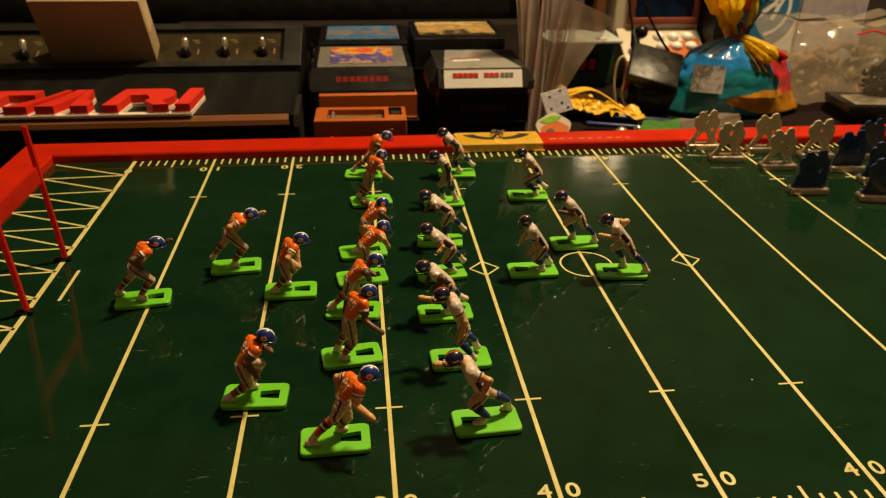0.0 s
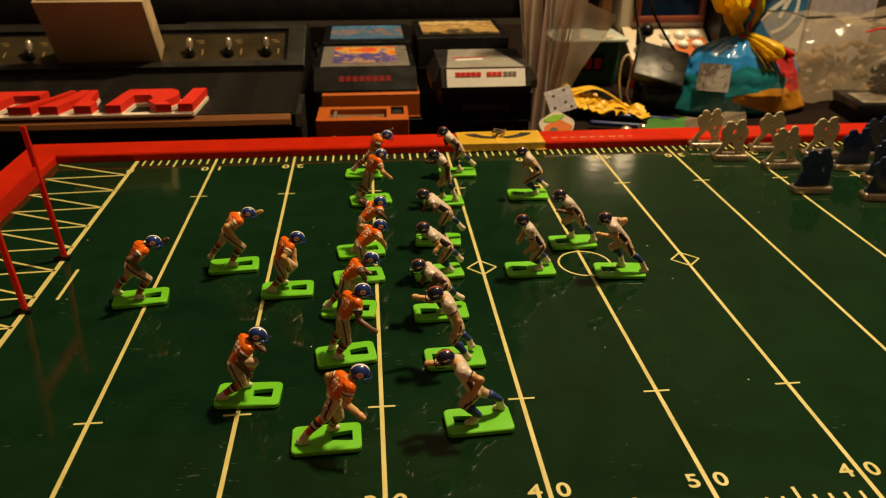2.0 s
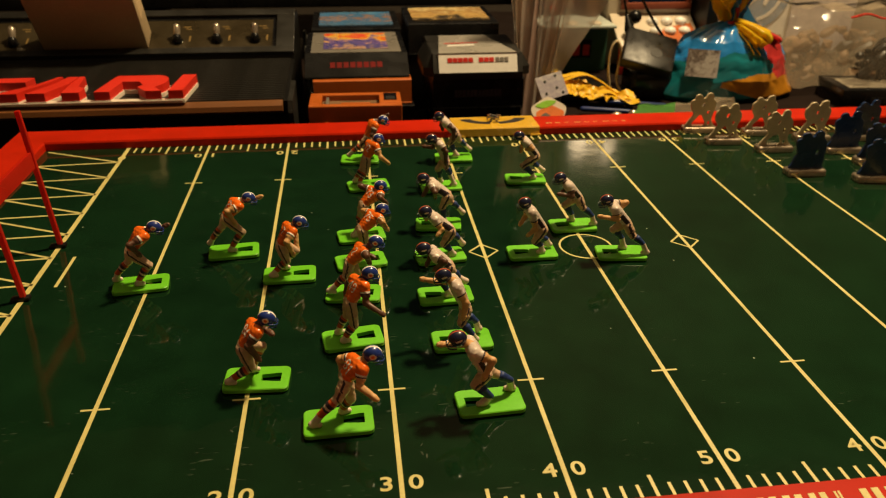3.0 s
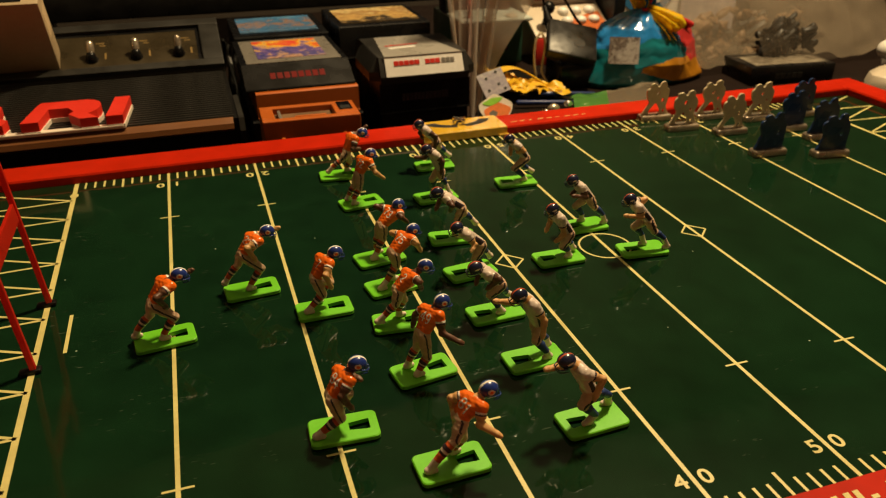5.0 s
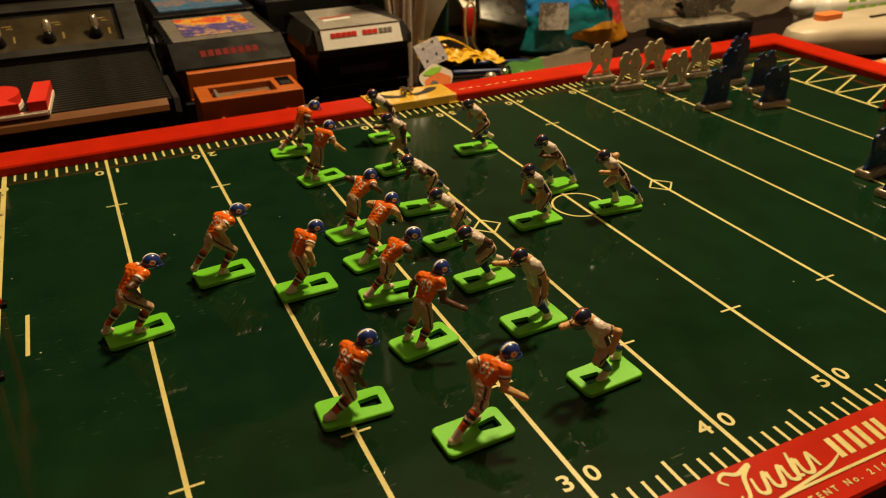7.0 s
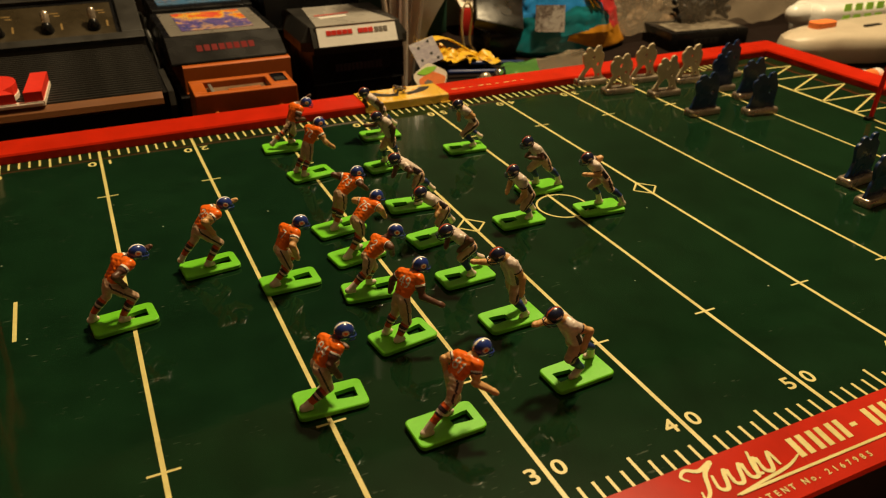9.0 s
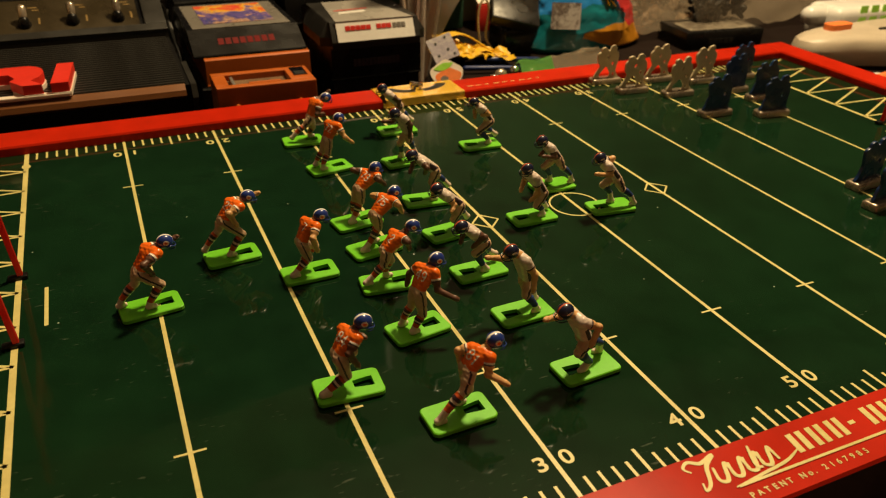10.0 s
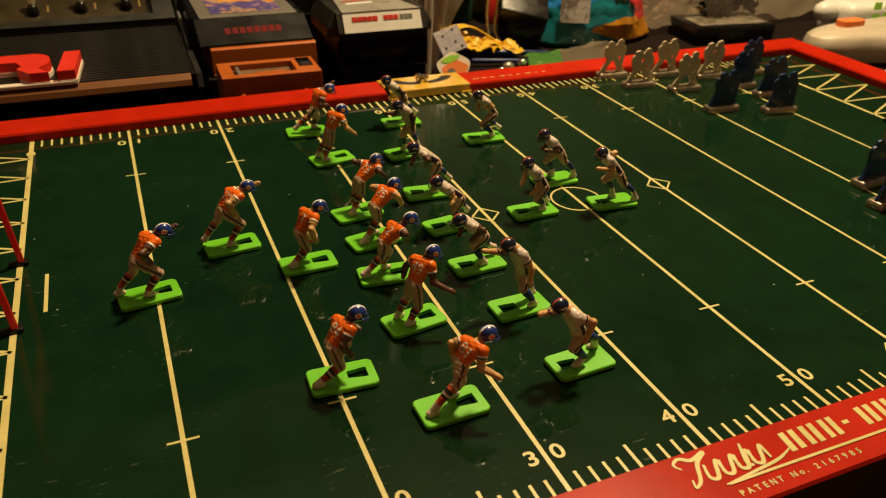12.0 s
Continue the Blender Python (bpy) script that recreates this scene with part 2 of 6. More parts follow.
ART_B = picture("label_art_blue", [(0.04, 0.06, 0.08), (0.08, 0.16, 0.28), (0.04, 0.14, 0.30), (0.28, 0.16, 0.10), (0.05, 0.15, 0.30), (0.05, 0.17, 0.36), (0.12, 0.28, 0.44)], 4.0)
ART_C = picture("label_art_gold", [(0.02, 0.02, 0.02), (0.10, 0.07, 0.04), (0.55, 0.36, 0.12), (0.30, 0.16, 0.06), (0.65, 0.50, 0.22), (0.08, 0.07, 0.05)], 4.5)

# ---------------------------------------------------------------- shape tools


class Shape:
    """Gathers faces with a material number each."""

    def __init__(self):
        self.v, self.f, self.m = [], [], []

    def add(self, verts, faces, m=0):
        k = len(self.v)
        self.v += [tuple(p) for p in verts]
        self.f += [tuple(i + k for i in face) for face in faces]
        self.m += [m] * len(faces)
        return self

    def bm(self, b, m=0, at=None):
        b.verts.index_update()
        if at is not None:
            b.transform(at)
        self.add([tuple(p.co) for p in b.verts], [[p.index for p in f.verts] for f in b.faces], m)
        b.free()
        return self

    def box(self, x0, x1, y0, y1, z0, z1, r=0.0, m=0, at=None, seg=2):
        b = bmesh.new()
        bmesh.ops.create_cube(b, size=1, matrix=Matrix.LocRotScale(((x0 + x1) / 2, (y0 + y1) / 2, (z0 + z1) / 2), None, (x1 - x0, y1 - y0, z1 - z0)))
        if r:
            bmesh.ops.bevel(b, geom=b.edges[:], offset=r, segments=seg, affect="EDGES", profile=0.5)
        return self.bm(b, m, at)

    def prism(self, outline, z0, z1, m=0, at=None):
        """An upright prism over a plan outline, counter-clockwise."""
        n = len(outline)
        vs = [Vector((x, y, z0)) for x, y in outline] + [Vector((x, y, z1)) for x, y in outline]
        if at is not None:
            vs = [at @ p for p in vs]
        return self.add(vs, [tuple(range(n - 1, -1, -1)), tuple(range(n, 2 * n))] + [(i, (i + 1) % n, n + (i + 1) % n, n + i) for i in range(n)], m)

    def side(self, profile, x0, x1, m=0):
        """A body with the given (y, z) profile, drawn along x."""
        n = len(profile)
        vs = [(x0, y, z) for y, z in profile] + [(x1, y, z) for y, z in profile]
        return self.add(vs, [tuple(range(n)), tuple(range(2 * n - 1, n - 1, -1))] + [(i, n + i, n + (i + 1) % n, (i + 1) % n) for i in range(n)], m)

    def tube(self, pts, radii, m=0, seg=10, squash=1.0):
        """A round limb or cable through points, with rounded ends. squash: depth across the first bend axis."""
        pts = [Vector(p) for p in pts]
        if isinstance(radii, (int, float)):
            radii = [radii] * len(pts)
        d0, d1 = (pts[1] - pts[0]).normalized(), (pts[-1] - pts[-2]).normalized()
        line = [(pts[0] - d0 * radii[0] * 0.9, radii[0] * 0.35), (pts[0] - d0 * radii[0] * 0.55, radii[0] * 0.8)]
        line += list(zip(pts, radii))
        line += [(pts[-1] + d1 * radii[-1] * 0.55, radii[-1] * 0.8), (pts[-1] + d1 * radii[-1] * 0.9, radii[-1] * 0.35)]
        up = Vector((0, 1, 0)) if abs(d0.y) < 0.9 else Vector((1, 0, 0))
        vs, fs, n = [], [], len(line)
        for i, (p, r) in enumerate(line):
            d = (line[min(i + 1, n - 1)][0] - line[max(i - 1, 0)][0]).normalized()
            a = (up - d * up.dot(d)).normalized()
            b = d.cross(a)
            for k in range(seg):
                w = 2 * math.pi * k / seg
                vs.append(p + a * r * math.cos(w) + b * r * squash * math.sin(w))
        for i in range(n - 1):
            for k in range(seg):
                fs.append((i * seg + k, i * seg + (k + 1) % seg, (i + 1) * seg + (k + 1) % seg, (i + 1) * seg + k))
        fs += [tuple(range(seg - 1, -1, -1)), tuple(range((n - 1) * seg, n * seg))]
        return self.add(vs, fs, m)

    def ball(self, c, r, m=0, seg=14, rings=9, pick=None, at=None):
        """A ball or egg; pick(unit direction) may choose another material number."""
        r = r if isinstance(r, tuple) else (r, r, r)
        vs, fs, ms = [], [], []
        for i in range(rings + 1):
            for k in range(seg):
                a, w = math.pi * i / rings, 2 * math.pi * k / seg
                p = Vector((math.sin(a) * math.cos(w), math.sin(a) * math.sin(w), math.cos(a)))
                q = Vector((p.x * r[0], p.y * r[1], p.z * r[2]))
                vs.append((at @ q if at is not None else q) + Vector(c))
        for i in range(rings):
            for k in range(seg):
                a, w = math.pi * (i + 0.5) / rings, 2 * math.pi * (k + 0.5) / seg
                d = (math.sin(a) * math.cos(w), math.sin(a) * math.sin(w), math.cos(a))
                fs.append((i * seg + k, (i + 1) * seg + k, (i + 1) * seg + (k + 1) % seg, i * seg + (k + 1) % seg))
                ms.append(pick(d) if pick else m)
        k = len(self.v)
        self.v += [tuple(p) for p in vs]
        self.f += [tuple(j + k for j in f) for f in fs]
        self.m += ms
        return self

    def sheet(self, fn, nu, nv, m=0, thick=0.0):
        """A bent sheet from fn(u, v), both 0 to 1."""
        vs = [Vector(fn(i / nu, j / nv)) for j in range(nv + 1) for i in range(nu + 1)]
        fs = [(j * (nu + 1) + i, j * (nu + 1) + i + 1, (j + 1) * (nu + 1) + i + 1, (j + 1) * (nu + 1) + i) for j in range(nv) for i in range(nu)]
        return self.add(vs, fs, m)


ROOT = {}


def mesh_of(name, g, mats, shift=(0, 0, 0), smooth=False):
    me = bpy.data.meshes.new(name)
    me.from_pydata([(x - shift[0], y - shift[1], z - shift[2]) for x, y, z in g.v], [], g.f)
    for m in mats if isinstance(mats, (list, tuple)) else [mats]:
        me.materials.append(m)
    me.polygons.foreach_set("material_index", g.m)
    b = bmesh.new()
    b.from_mesh(me)
    bmesh.ops.recalc_face_normals(b, faces=b.faces[:])
    b.to_mesh(me)
    b.free()
    if smooth:
        me.shade_smooth()
        me.set_sharp_from_angle(angle=radians(40))
    return me


def thing(name, at, label, category, group="", kind=""):
    ob = new(name)
    ob.empty_display_size = 0.01
    ob.location = at
    ROOT[ob.name] = Vector(at)
    return tagged(ob, label, category, group, kind)


def part(name, g, mats, parent, label="", smooth=True, local=False):
    """ONE mesh under a thing or a part. g in world coordinates, or in the thing's own if local."""
    at = ROOT[parent.name]
    ob = new(name, mesh_of(name, g, mats, (0, 0, 0) if local else at, smooth))
    ob.parent = parent
    ROOT[ob.name] = at
    return tagged(ob, label)


def solo(name, g, mats, label, category, group="", kind="", smooth=True):
    """A thing of one mesh."""
    return tagged(new(name, mesh_of(name, g, mats, (0, 0, 0), smooth)), label, category, group, kind)


def again(name, src, parent, at=(0, 0, 0), turn=0.0):
    """A repeat of a part on the same mesh."""
    ob = new(name, src.data)
    ob.parent = parent
    ob.location, ob.rotation_euler = at, (0, 0, turn)
    return ob


def flat_text(body, size, depth=0.00005, bold=0.0):
    """The faces of a piece of writing, centred, lying in the plane z = 0."""
    cu = bpy.data.curves.new("writing", "FONT")
    cu.body, cu.size, cu.align_x, cu.align_y, cu.extrude, cu.offset = body, size, "CENTER", "CENTER", depth, bold
    ob = new("writing", cu)
    me = bpy.data.meshes.new_from_object(ob.evaluated_get(bpy.context.evaluated_depsgraph_get()))
    vs, fs = [tuple(v.co) for v in me.vertices], [tuple(p.vertices) for p in me.polygons]
    bpy.data.objects.remove(ob)
    bpy.data.curves.remove(cu)
    bpy.data.meshes.remove(me)
    return vs, fs


def plate(outlines, depth, bevel=0.0):
    """A cut-out plate in the plane z = 0 from closed outlines; inner ones are holes."""
    cu = bpy.data.curves.new("cutout", "CURVE")
    cu.dimensions, cu.fill_mode, cu.extrude, cu.bevel_depth, cu.resolution_u = "2D", "BOTH", depth, bevel, 3
    for pts in outlines:
        sp = cu.splines.new("BEZIER")
        sp.bezier_points.add(len(pts) - 1)
        for bp, p in zip(sp.bezier_points, pts):
            bp.co = (p[0], p[1], 0)
            bp.handle_left_type = bp.handle_right_type = "AUTO"
        sp.use_cyclic_u = True
    ob = new("cutout", cu)
    me = bpy.data.meshes.new_from_object(ob.evaluated_get(bpy.context.evaluated_depsgraph_get()))
    vs, fs = [tuple(v.co) for v in me.vertices], [tuple(p.vertices) for p in me.polygons]
    bpy.data.objects.remove(ob)
    bpy.data.curves.remove(cu)
    bpy.data.meshes.remove(me)
    return vs, fs


def smooth_line(pts, n=6):
    """A soft curve through points."""
    p = [Vector(q) for q in pts]
    line = []
    for i in range(len(p) - 1):
        p0, p1, p2, p3 = p[max(i - 1, 0)], p[i], p[i + 1], p[min(i + 2, len(p) - 1)]
        for k in range(n):
            t = k / n
            line.append(0.5 * (2 * p1 + (p2 - p0) * t + (2 * p0 - 5 * p1 + 4 * p2 - p3) * t * t + (3 * p1 - p0 - 3 * p2 + p3) * t ** 3))
    return line + [p[-1]]


def rounded(w, d, r, n=4):
    """A rounded rectangle about the origin."""
    out = []
    for k, (sx, sy) in enumerate(((1, 1), (-1, 1), (-1, -1), (1, -1))):
        for i in range(n + 1):
            a = math.pi / 2 * (k + i / n)
            out.append((sx * (w / 2 - r) + r * math.cos(a), sy * (d / 2 - r) + r * math.sin(a)))
    return out


def wob(x, y, z, s=1.0):
    return noise.noise(Vector((x * s, y * s, z * s)))


# ---------------------------------------------------------------- room
TABLE_Z = -0.047
FLOOR_Z = TABLE_Z - 0.74


def setting(name, g, m, label):
    return tagged(new(name, mesh_of(name, g, m)), label, name.split("_")[0], kind="structure")


setting("floor", Shape().box(-2.2, 2.6, -2.0, 1.4, FLOOR_Z - 0.1, FLOOR_Z), CARPET, "brown carpet floor of a dim room")
setting("ceiling", Shape().box(-2.2, 2.6, -2.0, 1.4, 1.62, 1.72), CEIL, "plain painted ceiling of a dim room")
# north and east walls, unseen, are darkened so the glossy field reflects less
setting("wall_north", Shape().box(-2.2, 2.6, 1.4, 1.5, FLOOR_Z, 1.62), SHADEWALL, "unseen wall behind the table, darkened to mute reflections")
setting("wall_south", Shape().box(-2.2, 2.6, -2.1, -2.0, FLOOR_Z, 1.62), WALL, "plain brown wall of the room, out of view")
setting("wall_west", Shape().box(-2.3, -2.2, -2.0, 1.4, FLOOR_Z, 1.62), WALL, "plain brown wall of the room, out of view")
setting("wall_east", Shape().box(2.6, 2.7, -2.0, 1.4, FLOOR_Z, 1.62), SHADEWALL, "plain brown wall of the room, out of view")

table = thing("table", (0.28, 0.3, FLOOR_Z), "dark-stained wooden table crowded with toys", "table")
part("tabletop", Shape().box(-0.75, 1.30, -0.26, 0.95, TABLE_Z - 0.03, TABLE_Z, 0.004), TABLE, table)
for lx in (-0.68, 1.23):
    for ly in (-0.2, 0.88):
        part("leg", Shape().box(lx - 0.03, lx + 0.03, ly - 0.03, ly + 0.03, FLOOR_Z, TABLE_Z - 0.03, 0.004), TABLE, table)

LX, LY, LZ0 = 0.66, 0.31, 1.15
fixture = thing("pendant_lamp", (LX, LY, 1.62), "hanging lamp with a bare warm bulb", "lamp")
part("cord", Shape().tube([(LX, LY, 1.62), (LX, LY, LZ0 + 0.20)], 0.004, 0, 8), BLACK, fixture)
part("socket", Shape().tube([(LX, LY, LZ0 + 0.15), (LX, LY, LZ0 + 0.19)], [0.022, 0.018], 0, 16), GREYPL, fixture)

sc = thing("wall_lamp", (0.72, 1.40, 0.42), "small warm wall lamp with a brass arm", "lamp")
part("arm", Shape().tube([(0.72, 1.398, 0.44), (0.72, 1.33, 0.44), (0.72, 1.29, 0.43)], 0.006, 0, 8), STEEL, sc)
part("cap", Shape().tube([(0.72, 1.29, 0.437), (0.72, 1.29, 0.452)], [0.03, 0.012], 0, 16), STEEL, sc)

# ---------------------------------------------------------------- football board
YD = 0.0056
HALF, IN_X0, IN_X1 = 0.1832, -0.0560, 0.6160
OUT_Y, OUT_X0, OUT_X1 = 0.2097, -0.0820, 0.6420
RAIL_Z = 0.0060
PAINT = 0.00012

board = thing("football_game_board", (0.28, 0, TABLE_Z), "green enamelled tabletop football board with a red metal frame", "board game")
part("field_panel", Shape().box(IN_X0 - 0.003, IN_X1 + 0.003, -HALF - 0.003, HALF + 0.003, -0.002, 0.0), GREEN, board, "dark green glossy metal playing field", smooth=False)


def rail(a, b, c, d):
    """One mitred length of the frame between four plan corners: outer pair a, b; inner pair c, d."""
    g = Shape()
    lo = 0.0012
    ring = []
    for (ox, oy), (ix, iy) in ((a, c), (b, d)):
        dx, dy = ix - ox, iy - oy
        e = 0.03
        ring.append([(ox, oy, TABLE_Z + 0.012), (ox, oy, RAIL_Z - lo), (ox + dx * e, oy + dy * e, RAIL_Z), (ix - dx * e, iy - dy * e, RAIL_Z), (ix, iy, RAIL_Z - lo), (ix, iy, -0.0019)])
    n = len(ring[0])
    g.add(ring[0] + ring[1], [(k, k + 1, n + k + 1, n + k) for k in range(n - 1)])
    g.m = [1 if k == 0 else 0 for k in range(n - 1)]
    return g


A, B, C, D = (OUT_X0, -OUT_Y), (OUT_X1, -OUT_Y), (OUT_X1, OUT_Y), (OUT_X0, OUT_Y)
a, b, c, d = (IN_X0, -HALF), (IN_X1, -HALF), (IN_X1, HALF), (IN_X0, HALF)
for p, q, r, s in ((A, B, a, b), (B, C, b, c), (C, D, c, d), (D, A, d, a)):
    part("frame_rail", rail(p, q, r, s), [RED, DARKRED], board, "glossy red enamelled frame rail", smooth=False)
for fx in (-0.07, 0.63):
    for fy in (-0.195, 0.195):
        part("foot", Shape().prism([(fx + 0.008 * math.cos(k * math.pi / 6), fy + 0.008 * math.sin(k * math.pi / 6)) for k in range(12)], TABLE_Z, TABLE_Z + 0.014), BLACK, board)
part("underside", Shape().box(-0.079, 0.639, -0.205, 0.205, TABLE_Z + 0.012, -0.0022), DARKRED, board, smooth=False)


def stroke(x0, y0, x1, y1, w, z=PAINT):
    dx, dy = x1 - x0, y1 - y0
    n = math.hypot(dx, dy)
    ox, oy = -dy / n * w / 2, dx / n * w / 2
    return Shape().prism([(x0 + ox, y0 + oy), (x0 - ox, y0 - oy), (x1 - ox, y1 - oy), (x1 + ox, y1 + oy)], z - 0.0001, z)


for k in range(11):
    x = 10 * k * YD
    part("yard_line", stroke(x, -HALF, x, HALF, 0.0026 if k in (0, 10) else 0.0017), CREAM, board, smooth=False)
    for side in (-1, 1):
        if 0 < k < 10:
            part("hash_mark", stroke(x - 0.0054, side * 0.1122, x + 0.0054, side * 0.1122, 0.0010, PAINT + 0.00004), CREAM, board, smooth=False)
minor = part("tick_mark", stroke(0, -0.1825, 0, -0.1728, 0.0012), CREAM, board, smooth=False, local=True)
major = part("tick_mark", stroke(0, -0.1825, 0, -0.1688, 0.0013), CREAM, board, smooth=False, local=True)
ticks = [(yd, side) for yd in range(1, 100) if yd % 10 for side in (0, 1)]
placed = {}
for yd, side in ticks:
    src = major if yd % 5 == 0 else minor
    at = (yd * YD - 0.28, 0, -TABLE_Z)
    ob = src if src not in placed.values() else again("tick_mark", src, board)
    placed[(yd, side)] = ob
    ob.location, ob.rotation_euler = at, (0, 0, math.pi * side)

DIGITS = {ch: flat_text(ch, 0.0092, 0.00004, 0.00018) for ch in "012345"}


def numeral(ch, x, y, flip):
    vs, fs = DIGITS[ch]
    s = -1 if flip else 1
    g = Shape().add([(x + s * p[0] * 1.12, y + s * p[1] * 0.98, PAINT + p[2]) for p in vs], fs)
    part("numeral", g, CREAM, board, smooth=False)


for k in range(11):
    label = str(10 * min(k, 10 - k))
    for flip in (False, True):
        x, y, s = 10 * k * YD, 0.1632 if flip else -0.1632, -1 if flip else 1
        if label == "0":
            numeral("0", x, y, flip)
        else:
            numeral(label[0], x - s * 0.0050, y, flip)
            numeral(label[1], x + s * 0.0050, y, flip)

for x, sign in ((0.0, -1), (0.56, 1)):
    edge = x + sign * 0.0535
    for k in range(-7, 7):
        y = 0.0160 + k * 0.0278
        for u, v in (((x, y), (edge, y - 0.0030)), ((edge, y - 0.0030), (x, y - 0.0278))):
            if abs(v[1]) < 0.181 and abs(u[1]) < 0.181:
                part("end_zone_stripe", stroke(*u, *v, 0.0015), CREAM, board, smooth=False)
    part("extra_point_mark", stroke(x - sign * 0.0115, -0.0150, x - sign * 0.0115, 0.0165, 0.0016), CREAM, board, smooth=False)
for x in (0.224, 0.336):
    g = Shape()
    for k in range(4):
        c0, c1 = [(x + 0.0078 * math.cos(w * math.pi / 2), 0.0078 * math.sin(w * math.pi / 2)) for w in (k, k + 1)]
        s = stroke(*c0, *c1, 0.0010, PAINT + 0.00003 + 0.00001 * k)
        g.add(s.v, s.f)
    part("diamond_mark", g, CREAM, board, smooth=False)
g = Shape()
N = 48
ring = [(0.28 + r * math.cos(2 * math.pi * k / N), r * math.sin(2 * math.pi * k / N), PAINT + 0.00003) for k in range(N) for r in (0.0134, 0.0145)]
g.add(ring, [(2 * k, 2 * k + 1, (2 * k + 3) % (2 * N), (2 * k + 2) % (2 * N)) for k in range(N)])
part("centre_circle", g, CREAM, board, smooth=False)

SCUFFS = [(0.1167, -0.0569, 3, 0.0010), (0.0627, -0.0626, 2, 0.0008), (0.1092, -0.1304, 2, 0.0010), (0.1842, -0.1156, 3, 0.0012), (0.2698, -0.0593, 2, 0.0012), (0.2932, -0.0245, 2, 0.0010), (0.177, -0.1516, 4, 0.0025)]

# maker's mark on the near rail: plain swash and blocks; small line of words below it
TOP = RAIL_Z + 0.00015


def mark(name, g):
    """A painted piece of the near rail's print, laid out at 101 per cent and drawn in to size."""
    g.v = [(0.055 + (x - 0.055) * 0.9893, -0.317 + (y + 0.317) * 0.9893, z) for x, y, z in g.v]
    return part(name, g, CREAM, board, smooth=False)


SCRIPT = [(0.2045, -0.1885), (0.2030, -0.1860), (0.2060, -0.1842), (0.2100, -0.1862), (0.2160, -0.1846), (0.2110, -0.1880), (0.2072, -0.1945), (0.2040, -0.1965), (0.2048, -0.1935)]


def ribbon(pts, w, z, wmin=0.35):
    """A painted brush stroke through points, thick in the middle."""
    p = [Vector((x, y, 0)) for x, y in pts]
    line = []
    for i in range(len(p) - 1):
        p0, p1, p2, p3 = p[max(i - 1, 0)], p[i], p[i + 1], p[min(i + 2, len(p) - 1)]
        for s in range(6):
            t = s / 6
            line.append(0.5 * (2 * p1 + (p2 - p0) * t + (2 * p0 - 5 * p1 + 4 * p2 - p3) * t * t + (3 * p1 - p0 - 3 * p2 + p3) * t ** 3))
    line.append(p[-1])
    vs, n = [], len(line)
    for i, q in enumerate(line):
        d = (line[min(i + 1, n - 1)] - line[max(i - 1, 0)]).normalized()
        h = w * (wmin + (1 - wmin) * math.sin(math.pi * i / (n - 1))) / 2
        vs += [(q.x - d.y * h, q.y + d.x * h, z + i * 0.000004), (q.x + d.y * h, q.y - d.x * h, z + i * 0.000004)]
    return Shape().add(vs, [(2 * i, 2 * i + 1, 2 * i + 3, 2 * i + 2) for i in range(n - 1)])


mark("painted_swash", ribbon(SCRIPT, 0.0016, TOP))
for k in range(4):
    x = 0.2125 + 0.0062 * k
    mark("painted_swash", ribbon([(x, -0.1893), (x - 0.0014, -0.1944), (x + 0.0012, -0.1956), (x + 0.0040, -0.1905), (x + 0.0052, -0.1893), (x + 0.0050, -0.1950)], 0.0015, TOP + 0.00003 * (k + 1), 0.6))
mark("painted_swash", ribbon([(0.2300, -0.1860), (0.2268, -0.1940), (0.2285, -0.1955)], 0.0014, TOP + 0.0002, 0.6))
mark("painted_swash", ribbon([(0.2140, -0.1990), (0.2270, -0.1978), (0.2380, -0.1965), (0.2455, -0.1938)], 0.0012, TOP + 0.00018))
mark("painted_swash", stroke(0.2150, -0.1991, 0.3300, -0.2000, 0.0010, TOP + 0.00022))
for k, w in enumerate((0.0068, 0.0066, 0.0064, 0.0028, 0.0070, 0.0068, 0.0062, 0.0022, 0.0070, 0.0066)):
    x, yc, h = 0.2456 + 0.0089 * k, -0.1914, 0.0016 if k == 3 else 0.0084
    for u0, u1 in ((0, 1),) if k == 3 else ((0, 0.36), (0.60, 0.96)):
        mark("painted_bar", Shape().prism([(x + u * w + v * h * 0.12, yc + v * h) for u, v in ((u0, -0.5), (u1, -0.5), (u1, 0.5), (u0, 0.5))], TOP - 0.0001, TOP))
x = 0.2165
for word in ("PATENT", "No.", "2167985"):
    for ch in word:
        vs, fs = flat_text(ch, 0.0031, 0.00003, 0.00006)
        g = Shape().add([(x + p[0], -0.2036 + p[1], TOP + p[2]) for p in vs], fs)
        mark("printed_letter", g)
        x += 0.0022 if ch in ".o" else 0.00315
    x += 0.0024
# tiny print on the far rail that cannot be read
for k in range(9):
    x = 0.305 + 0.0075 * k
    part("print_bar", Shape().prism([(x, 0.1915), (x + 0.005 - 0.001 * (k % 3), 0.1915), (x + 0.005 - 0.001 * (k % 3), 0.1925), (x, 0.1925)], TOP - 0.0001, TOP), CREAM, board, smooth=False)

# worn pale scuffs and scratches in the enamel
random.seed(23)
